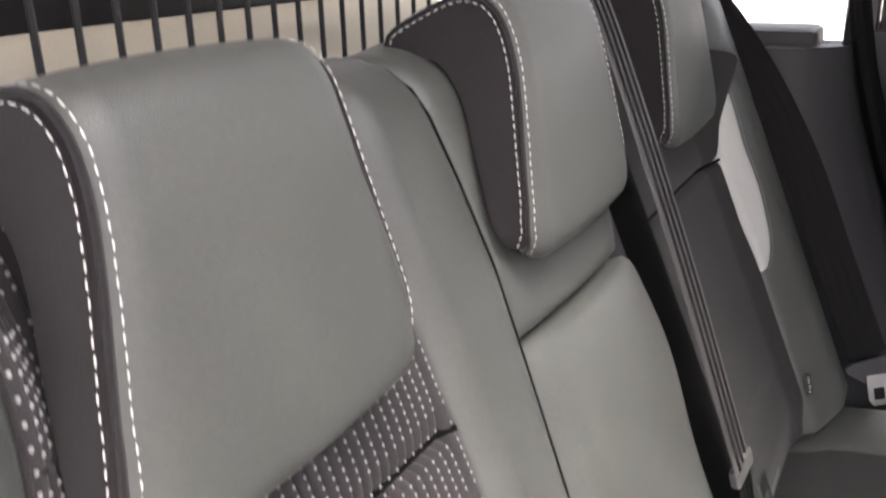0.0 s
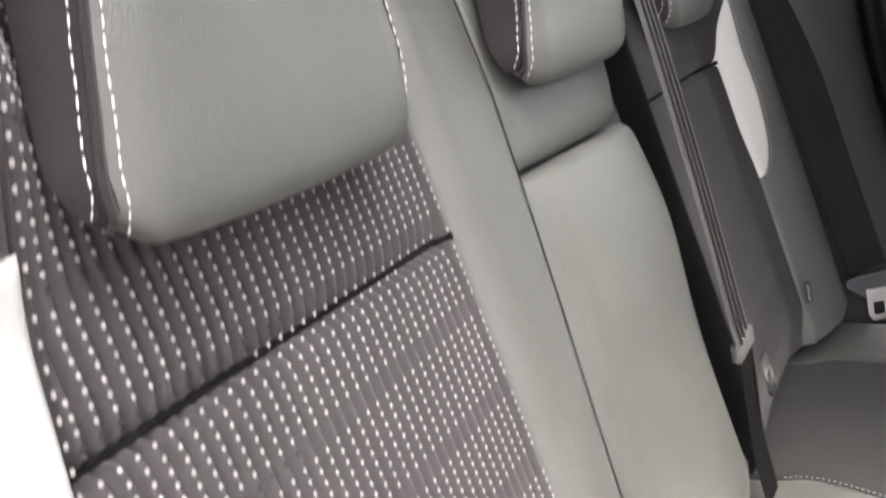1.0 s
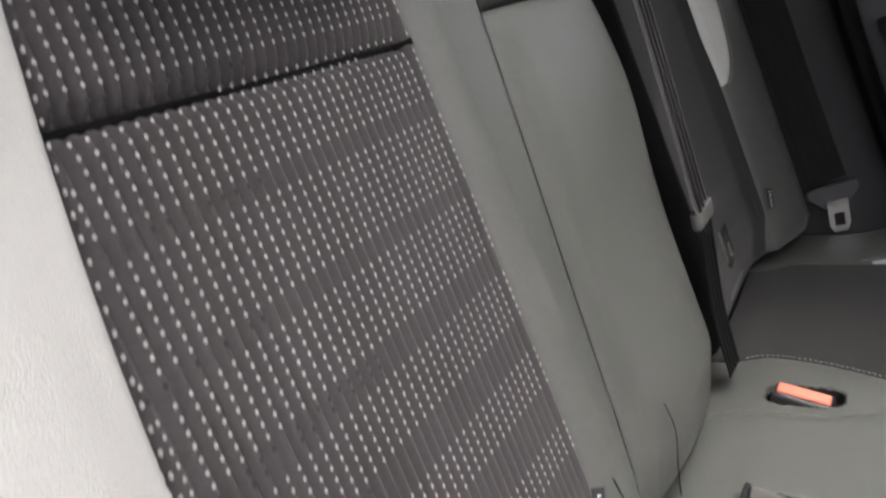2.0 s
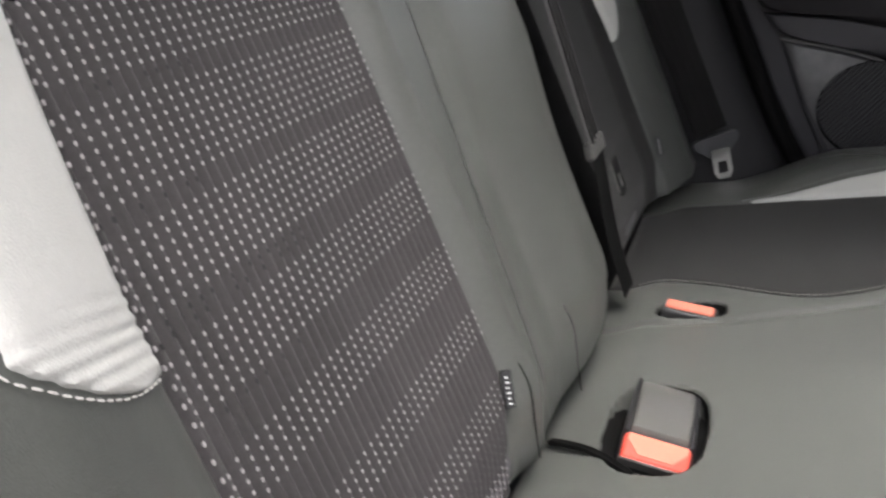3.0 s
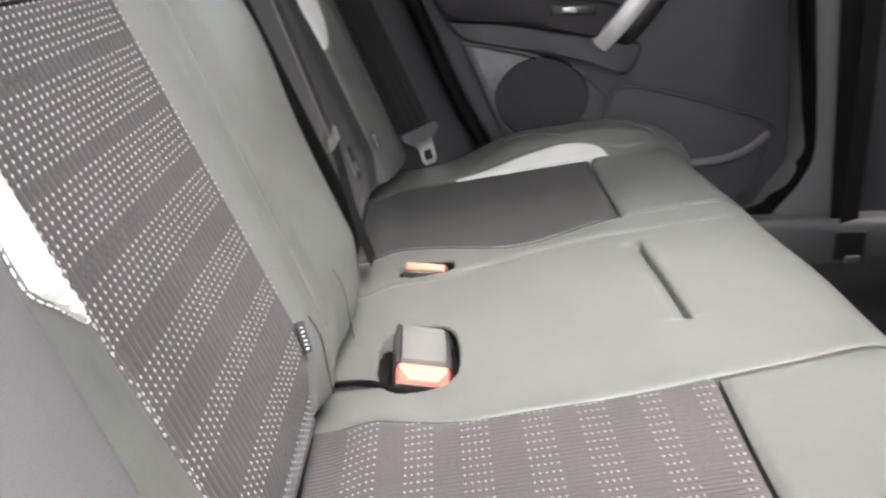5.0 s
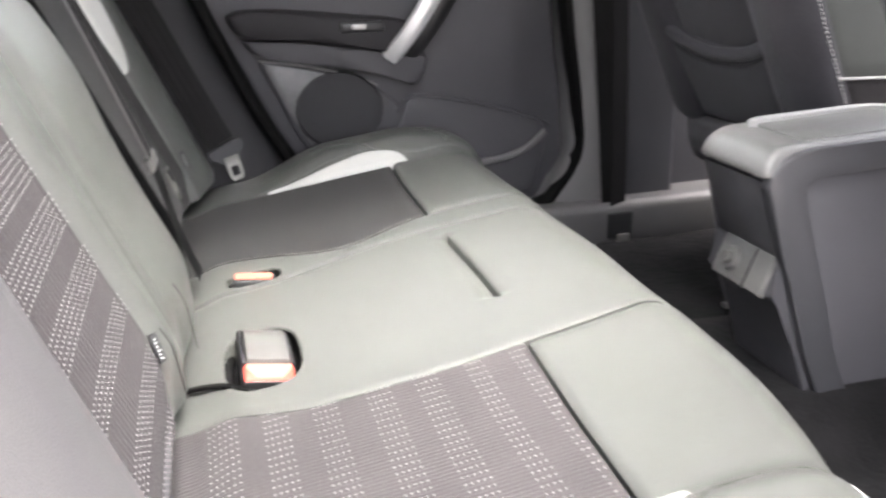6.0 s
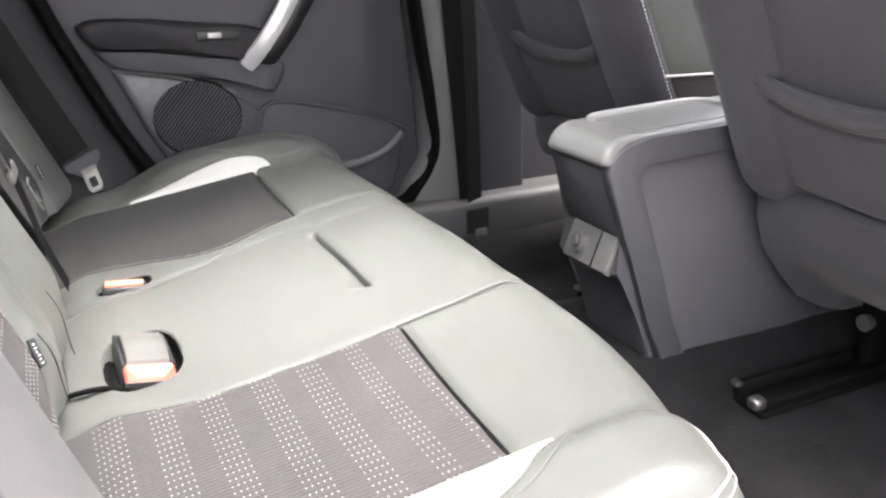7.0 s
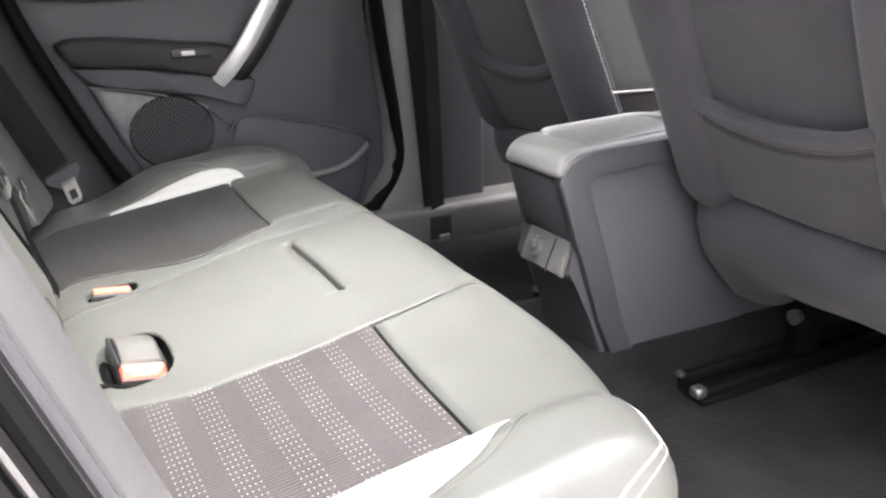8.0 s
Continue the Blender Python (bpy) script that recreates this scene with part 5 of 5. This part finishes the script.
            part_("stitching", dash_bm(ln, (0, inner, 0), 0.0066, 0.0048, 0.0011), THREAD, None, "white stitching")
            ln = [sx(0.024 + 0.0148 * i, seamv - 0.010 - 0.0072 * i, 0.0092) for i in range(11)]
            part_("welt", sweep_bm(ln, round_section(0.0020, 6), (0, inner, 0)), PALE, None, "pale welt")
    body = box_bm(-0.06, 0.0, -0.20, 0.20, -0.03, top, 0.02, 2)
    bmesh.ops.transform(body, matrix=Matrix(((-FOUT.x, 0, FUP.x, base.x + 0.075), (0, 1, 0, y0), (-FOUT.z, 0, FUP.z, FH.z), (0, 0, 0, 1))), verts=body.verts)
    part_("back_core", body, KNIT, None, "charcoal fabric core")
    # lower rear apron and cushion
    bm = bmesh.new()
    rows = []
    for z, x, w in ((0.722, 0.842, 0.200), (0.717, 0.822, 0.212), (0.709, 0.810, 0.224), (0.692, 0.805, 0.234), (0.66, 0.810, 0.240), (0.62, 0.830, 0.239), (0.58, 0.866, 0.232), (0.548, 0.892, 0.222), (0.530, 0.925, 0.212), (0.520, 0.96, 0.205), (0.520, 1.02, 0.20)):
        ring = []
        for i in range(25):
            u = -1 + 2 * i / 24
            low = 0.050 * smooth01((0.90 - u * inner) / 0.35) - 0.016
            ring.append(bm.verts.new((slid + x + 0.05 * abs(u) ** 6 + (0.004 * math.sin(u * 7 + z * 40)), y0 + u * w, z + low * smooth01((0.66 - z) / 0.12) + (0.008 * u * inner if z > 0.70 else 0))))
        rows.append(ring)
    for a, b in zip(rows, rows[1:]):
        for i in range(24):
            bm.faces.new((a[i], a[i + 1], b[i + 1], b[i]))
    ext = bmesh.ops.extrude_face_region(bm, geom=bm.faces[:])
    bmesh.ops.translate(bm, vec=(0.02, 0, 0.006), verts=[g for g in ext["geom"] if isinstance(g, bmesh.types.BMVert)])
    part_("rear_apron", bm, KNIT, None, "charcoal fabric apron")
    part_("cushion", box_bm(0.90 + slid, 1.40 + slid, y0 - 0.225, y0 + 0.225, 0.565, 0.70, 0.04, 4), KNIT, None, "charcoal fabric seat cushion")
    # slide rails
    for u, back in ((0.130, 0.765), (-0.165, 1.0)):
        y = y0 + inner * u
        part_("slide_rail", box_bm(back, 1.45, y - 0.034, y + 0.034, 0.420, 0.429, 0.003, 2), RUBBER, None, "black slide rail base")
        part_("rail_bar", box_bm(back + 0.010, 1.45, y - 0.027, y - 0.008, 0.428, 0.443, 0.004, 2), RUBBER, None, "dark rail bar")
        part_("rail_wall", box_bm(back + 0.005, 1.45, y + 0.018, y + 0.030, 0.426, 0.450, 0.003, 2), RUBBER, None, "black rail wall")
        part_("rail_end", box_bm(back - 0.007, back + 0.014, y - 0.028, y - 0.008, 0.430, 0.447, 0.005, 3), STEEL, None, "worn steel rail end")
        part_("rail_clip", box_bm(back - 0.001, back + 0.011, y + 0.017, y + 0.031, 0.444, 0.453, 0.003, 2), STEEL, None, "small steel rail clip")
        part_("seat_mount", box_bm(0.985, 1.03, y - 0.014, y + 0.014, 0.43, 0.57, 0.006, 2), RUBBER, None, "black seat mount")
    bm = bmesh.new()
    bmesh.ops.create_cone(bm, cap_ends=True, segments=16, radius1=0.012, radius2=0.010, depth=0.012, matrix=pose(0.925, y0 + inner * 0.085, 0.535, 0, 90, 0))
    part_("mount_bolt", bm, STEEL, None, "steel bolt")
    return thing


front_seat(0.299, 1, "charcoal fabric front seat with a map pocket, seen from behind")
front_seat(0.955, -1, "charcoal fabric front seat with a map pocket, beside the far door", 0.031)

# ---- load bay behind the seats ----
guard = empty("load_guard", (-0.50, YC, 1.10), "black steel bar guard behind the rear seats", "load guard")
for k in range(36):
    y = 0.05 + 0.0345 * k
    line = [Vector((-0.50, y, 0.78)), Vector((-0.50, y, 1.34))]
    ob = mesh_object("guard_bar", sweep_bm(line, round_section(0.0028, 6), (0, 1, 0)), BLACKP)
    under(ob, guard)
for z in (1.225, 1.345, 0.78):
    under(mesh_object("guard_rail", sweep_bm([Vector((-0.503, 0.02, z)), Vector((-0.503, 1.29, z))], round_section(0.005, 8), (0, 0, 1)), BLACKP), guard)
tagged(mesh_object("load_floor", box_bm(-1.0, -0.22, 0.0, 1.27, 0.60, 0.66, 0.01), CARPET), "dark load bay carpet", "load floor", kind="structure")
tagged(mesh_object("tailgate_lining", box_bm(-0.72, -0.66, -0.02, 1.29, 0.60, 1.180, 0.03, 3), BEIGE), "beige tailgate lining behind the load guard", "tailgate lining", kind="structure")
tagged(mesh_object("tailgate_frame", box_bm(-0.79, -0.73, -0.02, 1.29, 1.10, 1.40, 0.02, 2), BLACKP), "black rear window surround above the tailgate lining", "window surround", kind="structure")
roll = sweep_bm([Vector((-0.40, 0.03, 1.075)), Vector((-0.40, 1.24, 1.075))], round_section(0.040, 16), (0, 0, 1))
tagged(mesh_object("load_cover", roll, DARKPLASTIC), "dark rolled load cover behind the seats", "load cover")

# ---- shell of the car and the ground ----
roof = empty("roof", (0.3, YC, 1.5), "unseen pale grey roof lining with a large glass opening added to shape the light", "roof lining", kind="structure")
# unseen glass opening, added and sized to shape the light in the cabin
GX0, GX1, GY0, GY1 = -0.10, 0.72, 0.0, 0.64
for x0, x1, y0, y1 in ((-1.0, GX0, -0.05, 1.40), (GX1, 1.05, -0.05, 1.40), (GX0, GX1, -0.05, GY0), (GX0, GX1, GY1, 1.40)):
    under(mesh_object("lining", box_bm(x0, x1, y0, y1, 1.48, 1.53, 0.01), LININGM), roof)
pane = under(mesh_object("added_pane", box_bm(GX0, GX1, GY0, GY1, 1.505, 1.510, 0), GLASS), roof)
pane.visible_shadow = False
tagged(mesh_object("firewall", box_bm(1.65, 1.75, -0.15, 1.42, 0.30, 1.05, 0.02), PLASTIC), "dark dashboard wall in front of the seats", "dashboard", kind="structure")
tagged(mesh_object("front_door", box_bm(0.93, 1.65, 1.36, 1.42, 0.40, 1.08, 0.01), PLASTIC), "charcoal front door lining", "car door", kind="structure")
# unseen door and pillar, added to limit light to the rear door opening
tagged(mesh_object("unseen_front_door", box_bm(0.93, 1.65, -0.16, -0.09, 0.40, 1.08, 0.01), PLASTIC), "unseen charcoal lining of the closed front door beside the open one, added to block light", "car door", kind="structure")
tagged(mesh_object("unseen_b_pillar", box_bm(0.84, 0.95, -0.15, -0.07, 0.40, 1.50, 0.02), TRIM), "unseen grey pillar trim between the near doors, added to block light", "pillar trim", kind="structure")
tagged(mesh_object("ground", box_bm(-60, 60, -60, 60, -0.2, 0.0, 0), CONCRETE), "pale concrete ground", "ground", kind="structure")
